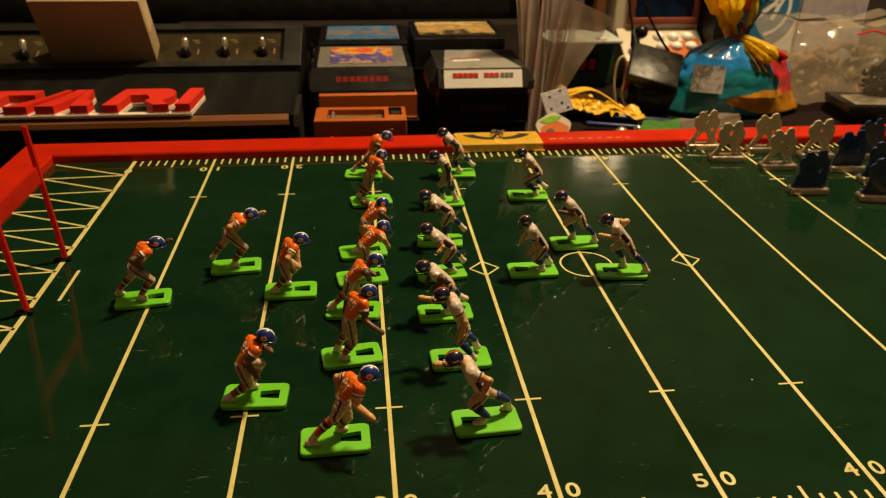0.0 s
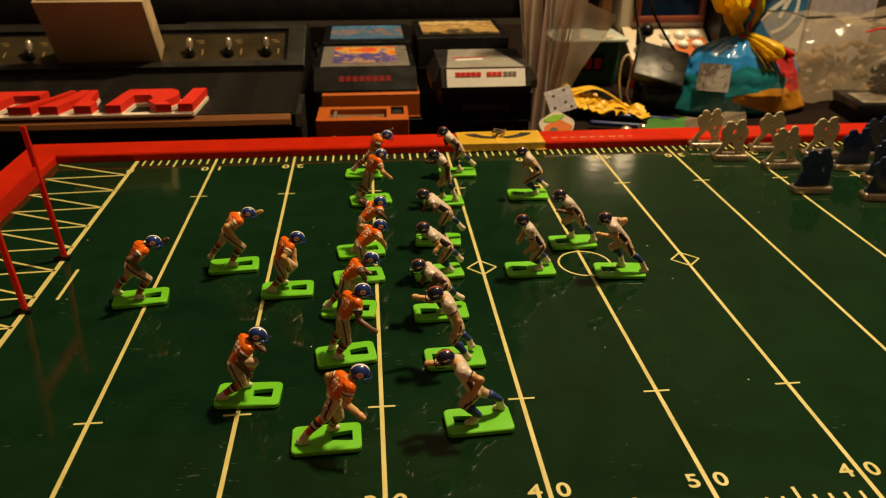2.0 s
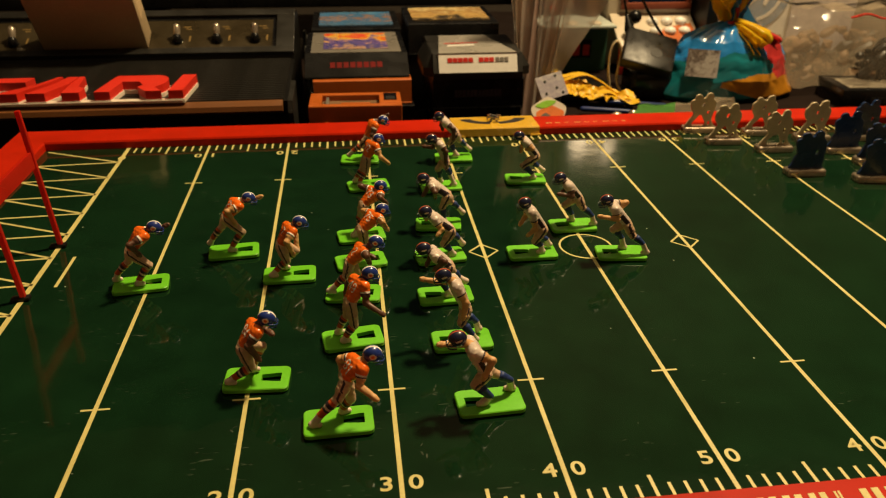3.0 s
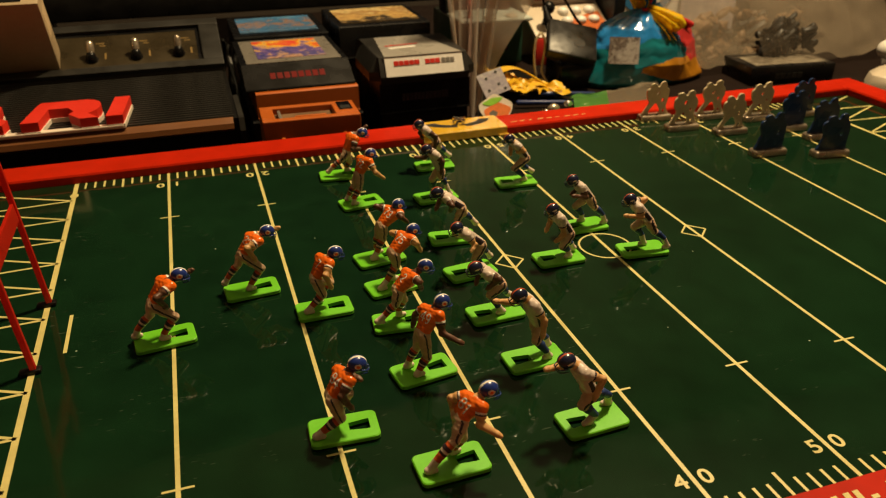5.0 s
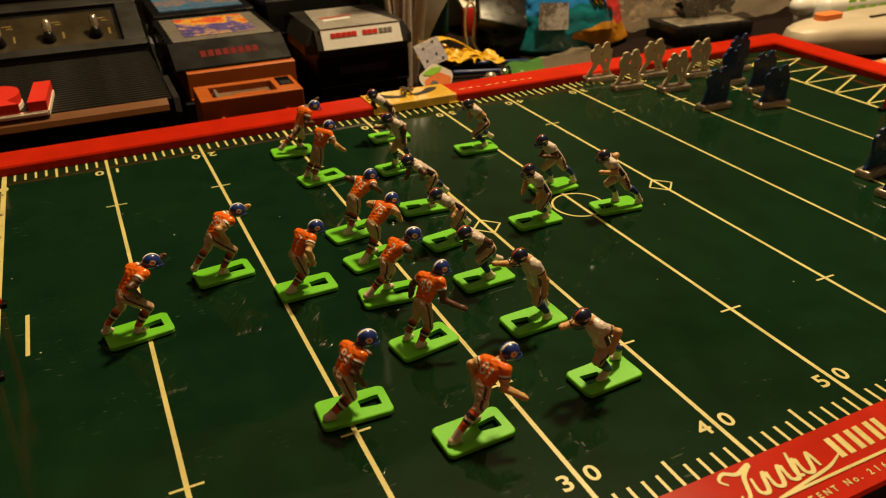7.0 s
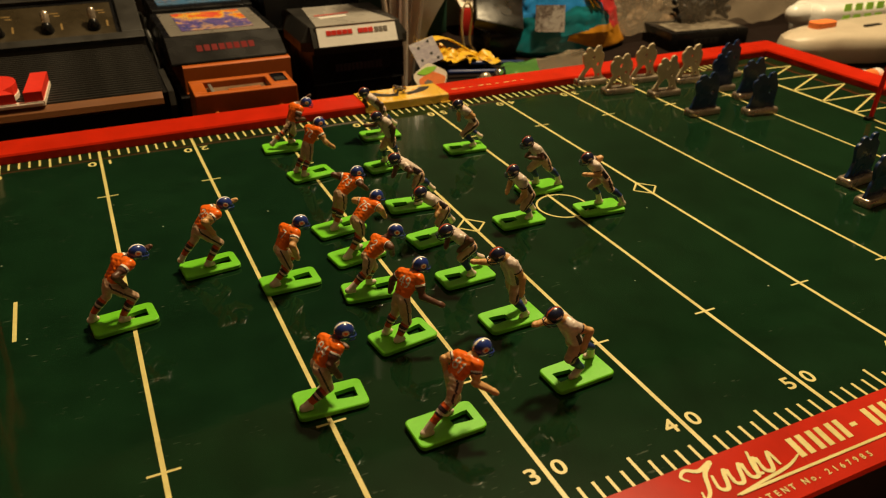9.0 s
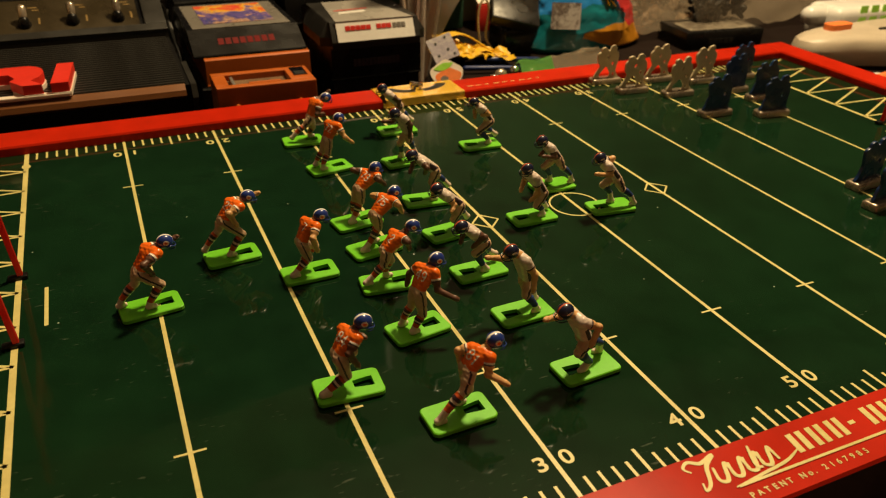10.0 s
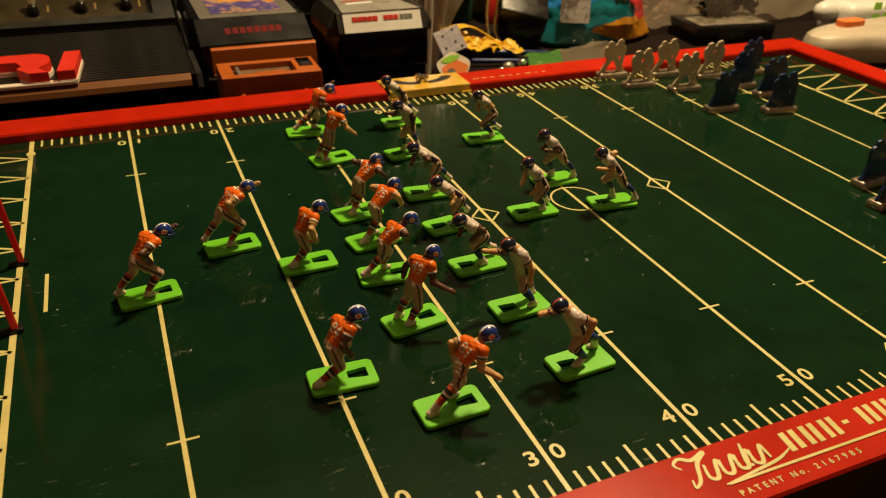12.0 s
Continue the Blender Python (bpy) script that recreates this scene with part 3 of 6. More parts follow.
for x, y, n, size in SCUFFS:
    g = Shape()
    for k in range(n):
        x0, y0, a = x + random.gauss(0, size), y + random.gauss(0, size), random.uniform(0.9, 1.9)
        pts = [(x0, y0)]
        for i in range(random.randint(2, 4)):
            a += random.uniform(-0.9, 0.9)
            pts.append((pts[-1][0] + 0.0008 * math.cos(a), pts[-1][1] + random.uniform(0.0005, 0.0012) * math.sin(a)))
        q = ribbon(pts, random.uniform(0.0003, 0.0008), PAINT + 0.00002 + 0.00002 * k)
        g.add(q.v, q.f)
    part("scuff_mark", g, SCUFF, board, "pale worn scuff in the enamel", smooth=False)

# yellow plate with a dial and its metal switch, clipped over the far rail
plate_thing = thing("speed_control_plate", (0.262, 0.197, RAIL_Z), "yellow control plate with black dial print on the red rail", "control plate")
part("plate", Shape().box(0.2330, 0.2980, 0.1822, 0.2092, RAIL_Z, RAIL_Z + 0.0010, 0.0004), YELLOW, plate_thing, smooth=False)
part("front_flap", Shape().box(0.2330, 0.2980, 0.1816, 0.1826, 0.0006, RAIL_Z + 0.0006, 0.0003).box(0.2350, 0.2420, 0.1806, 0.1818, 0.0003, 0.0016, 0.0002).box(0.2910, 0.2990, 0.1800, 0.1818, 0.0003, 0.0016, 0.0002), YELLOW, plate_thing, smooth=False)
g = Shape()
arc = [(0.2655 + rr * 1.6 * math.cos(w), 0.2062 + rr * 0.95 * math.sin(w), RAIL_Z + 0.00115) for w in [math.pi * (1.06 + 0.88 * k / 20) for k in range(21)] for rr in (0.0110, 0.0165)]
g.add(arc, [(2 * k, 2 * k + 1, 2 * k + 3, 2 * k + 2) for k in range(20) if k not in (9, 10)])
part("dial_print", g, INK, plate_thing, smooth=False)
g = Shape().prism([(0.2655 + 0.004 * math.cos(k * math.pi / 8), 0.1985 + 0.004 * math.sin(k * math.pi / 8)) for k in range(16)], RAIL_Z + 0.0010, RAIL_Z + 0.0030)
g.box(-0.0065, 0.0065, -0.0011, 0.0011, 0.0, 0.0022, 0.0004, at=Matrix.Translation((0.2655, 0.1985, RAIL_Z + 0.003)) @ Matrix.Rotation(0.5, 4, "Z"))
g.box(-0.0016, 0.0016, -0.0055, 0.0055, 0.0, 0.0022, 0.0004, at=Matrix.Translation((0.2655, 0.1985, RAIL_Z + 0.0031)) @ Matrix.Rotation(0.5, 4, "Z"))
part("switch_key", g, CHROME, plate_thing, "small shiny metal switch key")


# ---------------------------------------------------------------- goal posts
def goal(x, lean, label):
    """Two flat uprights and a deep crossbar cut from one red sheet, leaning out over the end zone."""
    t = thing("goal_post", (x, 0.0017, 0), label, "goal post", "goal posts")
    t.rotation_euler = (0, lean, 0)
    for s in (-1, 1):
        y = 0.0273 * s
        g = Shape().box(-0.0012, 0.0012, y - 0.0012, y + 0.0012, 0.0008, 0.0750, 0.0003)
        part("upright", g, POSTRED, t, local=True, smooth=False)
        part("foot", Shape().box(-0.0055, 0.0030, y - 0.0020, y + 0.0020, 0.0, 0.0020, 0.0006), BLACK, t, local=True)
    part("crossbar", Shape().box(-0.0007, 0.0007, -0.0258, 0.0258, 0.0455, 0.0540, 0.0002), POSTRED, t, local=True, smooth=False)


goal(0.001, -0.065, "red plastic goal post leaning on the goal line")
goal(0.559, 0.065, "red plastic goal post on the goal line")


# ---------------------------------------------------------------- football figures
def player_base():
    outline, n = rounded(0.0256, 0.0150, 0.0022), 20
    g = Shape()
    sx, sw, sd = 0.0062, 0.0086, 0.0054
    z0, z1, e = 0.0005, 0.0023, 0.00035
    hole = []
    for x, y in outline:
        u, v = x - sx, y
        k = max(abs(u) / (sw / 2), abs(v) / (sd / 2))
        hole.append((sx + u / k, v / k))
    ins = [(x * (1 - e / 0.0128), y * (1 - e / 0.0075)) for x, y in outline]
    rings = [[(x, y, z0) for x, y in outline], [(x, y, z1 - e) for x, y in outline], [(x, y, z1) for x, y in ins], [(x, y, z1) for x, y in hole], [(x, y, z0) for x, y in hole]]
    g.add([p for r in rings for p in r], [(j * n + i, j * n + (i + 1) % n, ((j + 1) % 5) * n + (i + 1) % n, ((j + 1) % 5) * n + i) for j in range(5) for i in range(n)])
    for sy in (-1, 1):
        g.box(-0.010, -0.003, sy * 0.0050 - 0.0008, sy * 0.0050 + 0.0008, 0.0, 0.0012)
        g.box(0.003, 0.010, sy * 0.0050 - 0.0008, sy * 0.0050 + 0.0008, 0.0, 0.0012)
    return g

def loop(x, y, rx, ry, a0=0.0, a1=360.0, n=12):
    return [(x + rx * math.cos(radians(a0 + (a1 - a0) * k / n)), y + ry * math.sin(radians(a0 + (a1 - a0) * k / n))) for k in range(n + 1)]


# strokes of the painted digits, in a box one wide and two high
DIGIT = {
    "1": [[(0.25, 1.65), (0.5, 2), (0.5, 0)]],
    "2": [loop(0.5, 1.5, 0.46, 0.5, 170, -40) + [(0.02, 0), (1, 0)]],
    "3": [loop(0.45, 1.52, 0.45, 0.48, 150, -90), loop(0.45, 0.52, 0.52, 0.54, 90, -150)],
    "4": [[(0.75, 0), (0.75, 2), (0, 0.6), (1.05, 0.6)]],
    "5": [[(1, 2), (0.12, 2), (0.05, 1.1)] + loop(0.45, 0.62, 0.55, 0.62, 130, -150)],
    "7": [[(0, 2), (1, 2), (0.35, 0)]],
    "8": [loop(0.5, 1.52, 0.42, 0.48), loop(0.5, 0.52, 0.52, 0.54)],
    "9": [loop(0.5, 1.42, 0.5, 0.58), loop(0.5, 1.1, 0.5, 1.1, 15, -110)],
}
ORANGE_TEAM = [ORANGE, PANTS, None, BLUE, BOOT, STRIPE, ORANGESOCK, WHITE]
WHITE_TEAM = [JERSEYWHITE, PANTS, None, NAVY, BOOT, STRIPE, SOCK, DULLORANGE]
JERSEY, LEGS, FLESH, HELMET, SHOE, BAND, SOCKS, TRIM = range(8)


def along(q, a, b):
    """How far along the limb from a to b the points q lie, 0 to 1, and their offsets from it."""
    ab = b - a
    t = np.clip((q - a) @ ab / (ab @ ab), 0, 1)
    return t, q - a - t[..., None] * ab


def egg(q, c, r, turn):
    k = np.linalg.norm(((q - c) @ turn) / r, axis=-1)
    return (k - 1) * r.min()


def surface(d, origin, h):
    """The skin of a solid from its distance field: one point in each cell the skin crosses, a quad round each crossed edge."""
    s = d < 0
    nx, ny, nz = d.shape
    cells = np.zeros((nx - 1, ny - 1, nz - 1), np.int8)
    for i, j, k in itertools.product((0, 1), repeat=3):
        cells += s[i:nx - 1 + i, j:ny - 1 + j, k:nz - 1 + k]
    live = np.argwhere((cells > 0) & (cells < 8))
    ids = np.full(cells.shape, -1, np.int64)
    ids[tuple(live.T)] = np.arange(len(live))
    acc, cnt = np.zeros((len(live), 3)), np.zeros(len(live))
    corners = list(itertools.product((0, 1), repeat=3))
    for a, b in itertools.combinations(corners, 2):
        if sum(abs(u - v) for u, v in zip(a, b)) != 1:
            continue
        da, db = d[tuple((live + a).T)], d[tuple((live + b).T)]
        cut = (da < 0) != (db < 0)
        f = np.where(cut, da / np.where(cut, da - db, 1), 0)
        acc += np.where(cut[:, None], np.array(a) + f[:, None] * (np.array(b) - np.array(a)), 0)
        cnt += cut
    verts = (live + acc / cnt[:, None]) * h + origin
    faces = []
    for ax in range(3):
        u, v = (ax + 1) % 3, (ax + 2) % 3
        lo, hi = [slice(None)] * 3, [slice(None)] * 3
        lo[ax], hi[ax] = slice(0, -1), slice(1, None)
        e = np.argwhere(s[tuple(lo)] != s[tuple(hi)])
        e = e[(e[:, u] > 0) & (e[:, v] > 0) & (e[:, u] < d.shape[u] - 1) & (e[:, v] < d.shape[v] - 1)]
        du, dv = np.eye(3, dtype=int)[u], np.eye(3, dtype=int)[v]
        quad = np.stack([ids[tuple((e - w).T)] for w in (0 * du, du, du + dv, dv)], 1)
        inside = s[tuple(e.T)]
        quad[~inside] = quad[~inside][:, ::-1]
        faces.append(quad)
    return verts, np.concatenate(faces)


def figurine(team, dark, number, pelvis, chest, head, elbow, hand, knee, ankle, boot):
    """A moulded and painted little figure, one mesh; joints in millimetres, forward x, left y, up z, right side first."""
    V = lambda q: np.array(q, float)  # noqa: E731
    mine = [m if m else (SKIND if dark else SKINL) for m in team]
    orange = team is ORANGE_TEAM
    pel, che, hd = V(pelvis), V(chest), V(head)
    tw = radians(25 if orange else 3)
    across = V((-math.sin(tw), math.cos(tw), 0))
    up = (che - pel) / np.linalg.norm(che - pel)
    limbs = []  # (paint, side, from, to, radius, radius, softness)
    for i, s in enumerate((-1, 1)):
        sh = che + across * s * 3.9 + V((0, 0, 0.2))
        hip = pel + V((0, s * 1.9, -0.6))
        el, ha, kn, an, bo = V(elbow[i]), V(hand[i]), V(knee[i]), V(ankle[i]), V(boot[i])
        an = an + (bo - an) * (0.32 if orange else 0)
        limbs.append(("trunk", s, pel + V((0, s * 1.15, 0.3)), che + across * s * 1.6 - up * 1.6, 2.3, 2.95, 0.8))
        limbs.append(("pad", s, che + across * s * 1.2 + up * 0.2, sh, 2.5, 2.25, 0.6))
        limbs.append(("sleeve", s, sh, sh + (el - sh) * 0.5, 2.2, 2.0, 0.35))
        limbs.append(("arm", s, sh + (el - sh) * 0.45, el, 1.5, 1.35, 0.4))
        limbs.append(("arm", s, el, ha, 1.5, 1.05, 0.5))
        d = (ha - el) / max(1e-6, np.linalg.norm(ha - el))
        limbs.append(("arm", s, ha, ha + d * 1.1, 1.25, 0.95, 0.4))
        limbs.append(("thigh", s, hip, hip + (kn - hip) * 0.45, 2.6, 2.45, 0.5))
        limbs.append(("thigh", s, hip + (kn - hip) * 0.45, kn, 2.45, 1.85, 0.5))
        mid = kn + (an - kn) * 0.4 + V((-0.35, 0, 0))
        limbs.append(("calf", s, kn, mid, 1.75, 1.85, 0.5))
        limbs.append(("calf", s, mid, an, 1.85, 1.35, 0.4))
        limbs.append(("boot", s, an + (bo - an) * 0.1, bo, 1.42, 1.5, 0.4))
        toe = V((2.0, s * 0.3, -0.3)) if bo[2] < 4.6 else (bo - an) / np.linalg.norm(bo - an) * 1.2 + V((0.7, 0, 0))
        limbs.append(("boot", s, bo + V((-0.7, 0, -0.1)), bo + toe, 1.35, 1.1, 0.5))
    limbs.append(("neck", 0, che + up * 1.2, hd - V((0.8, 0, 1.0)), 1.7, 1.6, 0.5))
    pts = np.array([p for l in limbs for p in (l[2], l[3])] + [hd + 2, hd - 2])
    h = 0.22
    lo, hi = pts.min(0) - 3.4, pts.max(0) + 3.4
    lo[2] = max(lo[2], 2.25)
    n = np.ceil((hi - lo) / h).astype(int)
    grid = np.stack(np.meshgrid(*[lo[a] + h * np.arange(n[a]) for a in range(3)], indexing="ij"), -1)
    field = np.full(n, 5.0)

    def block(a, b, m):
        i0 = np.clip(((np.minimum(a, b) - m - lo) / h).astype(int), 0, n)
        i1 = np.clip(((np.maximum(a, b) + m - lo) / h).astype(int) + 2, 0, n)
        return tuple(slice(u, v) for u, v in zip(i0, i1))

    for _, _, a, b, ra, rb, soft in limbs:
        bl = block(a, b, max(ra, rb) + 2.0)
        t, off = along(grid[bl], a, b)
        new_d = np.linalg.norm(off, axis=-1) - ra - (rb - ra) * t
        old = field[bl]
        k = np.clip(0.5 + 0.5 * (old - new_d) / soft, 0, 1)
        field[bl] = old + (new_d - old) * k - soft * k * (1 - k)
    # folds in the cloth and uneven moulding
    x, y, z = grid[..., 0], grid[..., 1], grid[..., 2]
    cloth = np.clip((z - 8) / 3, 0, 1)
    field += cloth * 0.06 * np.sin(2.7 * z + 1.6 * x + pel[2]) * np.sin(1.9 * y + 1.1 * x + che[0])
    field += cloth * 0.11 * np.sin(1.5 * x + 0.9 * z + pel[0]) * np.sin(1.2 * y - 0.7 * z) * np.sin(1.9 * z + 0.8 * x + hd[0])
    # helmet with its face opening, then the face inside
    nod = Matrix.Rotation(radians(14), 3, "Y")
    turn = np.array(nod)
    r = V((3.55, 3.0, 3.25))
    bl = block(hd, hd, 5.2)
    q = grid[bl]
    shell = egg(q, hd, r, turn)
    hole = np.linalg.norm(q - hd - turn @ V((3.1, 0, -1.4)), axis=-1) - 2.05
    skull = np.linalg.norm(q - hd - turn @ V((0.75, 0, -0.95)), axis=-1) - 2.2
    field[bl] = np.minimum(field[bl], np.minimum(np.maximum(shell, -hole), skull))
    # close the cut under the boots
    field[:, :, 0] = np.maximum(field[:, :, 0], 0.05)
    verts, faces = surface(field, lo, h)
    c = verts[faces].mean(1)
    e1, e2 = verts[faces[:, 2]] - verts[faces[:, 0]], verts[faces[:, 3]] - verts[faces[:, 1]]
    nor = np.cross(e1, e2)
    nor /= np.linalg.norm(nor, axis=1)[:, None] + 1e-9
    best, paint = np.full(len(c), 9.0), np.zeros(len(c), int)
    for kind, s, a, b, ra, rb, _ in limbs:
        t, off = along(c, a, b)
        length = np.linalg.norm(off, axis=1)
        dist = length - ra - (rb - ra) * t
        side = off[:, 1] * s / (length + 1e-9)
        if kind in ("trunk", "pad"):
            col = np.full(len(c), JERSEY)
            if kind == "trunk":
                col[t < 0.12] = LEGS
                if not orange:
                    col[(side > 0.5) & (np.abs(off[:, 0] + 0.4) < 0.85) & (t < 0.72)] = BAND
        elif kind == "sleeve":
            col = np.where(t > 0.97, FLESH, np.where(t > 0.80, BAND, np.where(t > 0.58, TRIM if orange else JERSEY, JERSEY)))
        elif kind == "thigh":
            col = np.where((side > 0.6) & (np.abs((off @ np.array([1, 0, 0.3])) + 0.2) < (0.34 if orange else 0.52)), BAND, LEGS)
        elif kind == "calf":
            upper = ra < rb
            col = np.full(len(c), SOCKS)
            if upper:
                col[t < 0.45] = LEGS
                if orange:
                    col[t > 0.80] = BAND
            elif orange:
                col[t < 0.12] = BAND
                col[(t >= 0.12) & (t < 0.32)] = SHOE
                col[(t >= 0.32) & (t < 0.50)] = BAND
        else:
            col = np.full(len(c), SHOE if kind == "boot" else FLESH)
        near = dist < best
        best[near], paint[near] = dist[near], col[near]
    local = (c - hd) @ turn
    unit = local / r
    out = np.linalg.norm(unit, axis=1)
    unit /= out[:, None] + 1e-9
    helm = (out < 1.08) & (np.linalg.norm(c - hd, axis=1) < best + 3.3)
    gap = np.linalg.norm(c - hd - turn @ V((3.1, 0, -1.4)), axis=1) < 2.2
    ux, uy, uz = unit.T
    band = (np.abs(uy) < (0.16 if orange else 0.13)) & (uz > -0.1)
    badge = (np.abs(uy) > 0.75) & (((ux + 0.05) / 0.36) ** 2 + ((uz - 0.12) / (0.32 if orange else 0.13)) ** 2 < 1)
    dot = badge & (((ux + 0.05) / 0.20) ** 2 + ((uz - 0.12) / 0.17) ** 2 < 1)
    hcol = np.where(band, TRIM, np.where(dot & orange, JERSEY, np.where(badge, SHOE, HELMET)))
    paint = np.where(helm, np.where(gap, FLESH, hcol), paint)
    if number:
        # painted number across the back
        back = np.cross(up, across)
        back = back if back[0] < 0 else -back
        w = np.stack([(c - che + up * 2.2) @ -np.cross(back, up), (c - che + up * 2.2) @ up], 1)
        size, gapw = 1.95, 2.6
        for i, ch in enumerate(number):
            x0 = (i - (len(number) - 1) / 2) * gapw - 0.9
            for line in DIGIT[ch]:
                for (ax, ay), (bx, by) in zip(line, line[1:]):
                    a = V((x0 + ax * 1.8, (ay - 1) * size))
                    b = V((x0 + bx * 1.8, (by - 1) * size))
                    _, off = along(w, a, b)
                    paint[(np.linalg.norm(off, axis=1) < 0.27) & (nor @ back > -0.05) & (paint == JERSEY)] = TRIM
    me = bpy.data.meshes.new("football_figurine")
    g = Shape()
    g.v, g.f, g.m = (verts * 0.001).tolist(), faces.tolist(), paint.tolist()
    # face guard
    o = Vector(hd) * 0.001
    for dz, fx in ((-0.0009, 0.0041), (-0.0022, 0.0040)):
        g.tube(smooth_line([o + nod @ Vector((0.0014, -0.0031, dz)), o + nod @ Vector((fx, -0.0017, dz)), o + nod @ Vector((fx, 0.0017, dz)), o + nod @ Vector((0.0014, 0.0031, dz))], 3), 0.00026, HELMET, 6)
    me.from_pydata(g.v, [], g.f)
    for m in mine:
        me.materials.append(m)
    me.polygons.foreach_set("material_index", g.m)
    me.shade_smooth()
    return me


BASE_MESH = mesh_of("player_base", player_base(), BASEGREEN, smooth=False)
STANCE = {"run": "fist raised", "stand": "knee raised", "sprint": "sprinting", "block": "arms out", "lunge": "leaning forward", "crouch": "crouching low", "reach": "reaching out", "guard": "on guard", "upright": "one arm out", "chase": "running forward"}


def player(x, y, yaw, team, dark, number, stance, **joints):
    """One figurine and the clip-on base under it."""
    orange = team is ORANGE_TEAM
    b = tagged(new("player_base", BASE_MESH), "lime green plastic clip-on base with a slot, on the field", "toy base", "player bases")
    b.matrix_world = pose(x, y, PAINT, 0, 0, yaw + (0 if orange else 180))
    tone = "dark-armed" if dark else "pale-armed"
    dress = "orange jersey and blue helmet" if orange else "white jersey and navy helmet"
    f = tagged(new("football_figurine", figurine(team, dark, number, **joints)), f"{tone} figurine in {dress}, {STANCE[stance]}", "figurine", "orange team figurines" if orange else "white team figurines")
    f.matrix_world = pose(x, y, PAINT, 0, 0, yaw + (0 if orange else 180))


player(0.0528, -0.0192, 7, ORANGE_TEAM, True, "", "run", pelvis=(-2, 0.5, 20), chest=(4.5, 0, 28), head=(10.5, 0, 31), elbow=((-0.5, -7.5, 26.5), (10.5, 5.5, 26.5)), hand=((2.5, -5, 20), (15.5, 4, 29.5)), knee=((5.5, -2.5, 12.5), (-4, 3, 13)), ankle=((0, -2, 6), (-9.5, 3, 8.5)), boot=((-0.5, -2.5, 3.5), (-11.5, 4, 3.5)))
player(0.0932, 0.0112, 5, ORANGE_TEAM, False, "22", "run", pelvis=(-2, 1, 21), chest=(4, 0, 28), head=(10.5, 0, 31), elbow=((-0.5, -6, 27), (10.5, 5.5, 27)), hand=((2.5, -5.5, 20.5), (16, 4, 29.5)), knee=((5.5, -2, 13), (-4.5, 2.5, 15)), ankle=((0, -2, 6.5), (-9.5, 3, 9.5)), boot=((-1, -2, 3.5), (-11.5, 3.5, 6)))
player(0.1235, -0.0173, 1, ORANGE_TEAM, False, "7", "stand", pelvis=(-3, 0, 18.5), chest=(2, 0, 26.5), head=(7, 0, 30), elbow=((0.5, -8, 23.5), (4, 6, 20.5)), hand=((3, -5, 15.5), (4.5, 3, 14.5)), knee=((-0.5, -2.5, 10.5), (4, 2.5, 13.5)), ankle=((-5, -3, 7), (-1, 2.5, 9.5)), boot=((-8, -3, 3.5), (-2.5, 3.5, 4)))
player(0.1152, -0.1018, -3, ORANGE_TEAM, True, "84", "stand", pelvis=(-3.5, -1, 18.5), chest=(1.5, 0, 25.5), head=(6.5, 0, 30), elbow=((-0.5, -6, 21.5), (4.5, 6, 21)), hand=((2.5, -5, 15), (7, 3, 21)), knee=((-1, -3, 9.5), (3, 2.5, 15.5)), ankle=((-7, -3.5, 6), (0, 2.5, 9.5)), boot=((-10, -3.5, 3.5), (-2, 3.5, 4)))
player(0.1473, -0.131, 2, ORANGE_TEAM, False, "81", "sprint", pelvis=(3.5, 1.5, 20), chest=(8, 0.5, 26), head=(13.5, 0.5, 30), elbow=((8, -5.5, 21), (2, 6, 25)), hand=((13, -9, 18), (2.5, 5, 20.5)), knee=((0.5, -2.5, 14), (5, 2.5, 9.5)), ankle=((-5, -3, 9.5), (2, 3.5, 5.5)), boot=((-9, -2.5, 3.5), (2, 3.5, 3.5)))
player(0.1535, -0.077, 8, ORANGE_TEAM, True, "49", "block", pelvis=(-0.5, -0.5, 20.5), chest=(4, 0, 28.5), head=(8.5, 0, 32.5), elbow=((5.5, -6.5, 22), (0, 7, 24.5)), hand=((11, -11, 19), (-1, 7, 20.5)), knee=((0.5, -3, 10), (-1.5, 2.5, 12)), ankle=((-3, -3.5, 6), (-4.5, 3, 7.5)), boot=((-4, -3.5, 3.5), (-5.5, 3.5, 3.5)))
player(0.1545, -0.039, -6, ORANGE_TEAM, True, "2", "lunge", pelvis=(-1, 0.5, 18), chest=(5, 0, 24.5), head=(11.5, 0, 29), elbow=((7.5, -6.5, 25), (6, 6, 20)), hand=((8.5, -5, 21), (9.5, 4, 19)), knee=((-2.5, -2.5, 12.5), (2, 2.5, 11.5)), ankle=((-6, -2.5, 9), (-1, 3, 7)), boot=((-10.5, -2.5, 4.5), (0, 3, 3.5)))
player(0.159, -0.0068, 9, ORANGE_TEAM, False, "75", "lunge", pelvis=(1, 0, 19.5), chest=(8, 0, 26), head=(12, 0.5, 29), elbow=((10.5, -6.5, 25), (3.5, 6.5, 26.5)), hand=((13, -5, 20.5), (8, 4.5, 23)), knee=((1.5, -2.5, 13.5), (3.5, 2.5, 12)), ankle=((-2.5, -3, 8.5), (1, 3, 7)), boot=((-7, -3, 3.5), (2, 3, 3.5)))
player(0.16, 0.023, 8, ORANGE_TEAM, True, "73", "block", pelvis=(2, 0.5, 19.5), chest=(9, 0, 26), head=(11.5, 0, 29.5), elbow=((10, -7, 25.5), (2, 7, 27.5)), hand=((12.5, -7, 23), (8, 6, 23)), knee=((1.5, -2.5, 13.5), (0.5, 2.5, 13)), ankle=((-1.5, -3, 8), (-1, 3, 8)), boot=((-4.5, -3, 3.5), (0.5, 3, 3.5)))
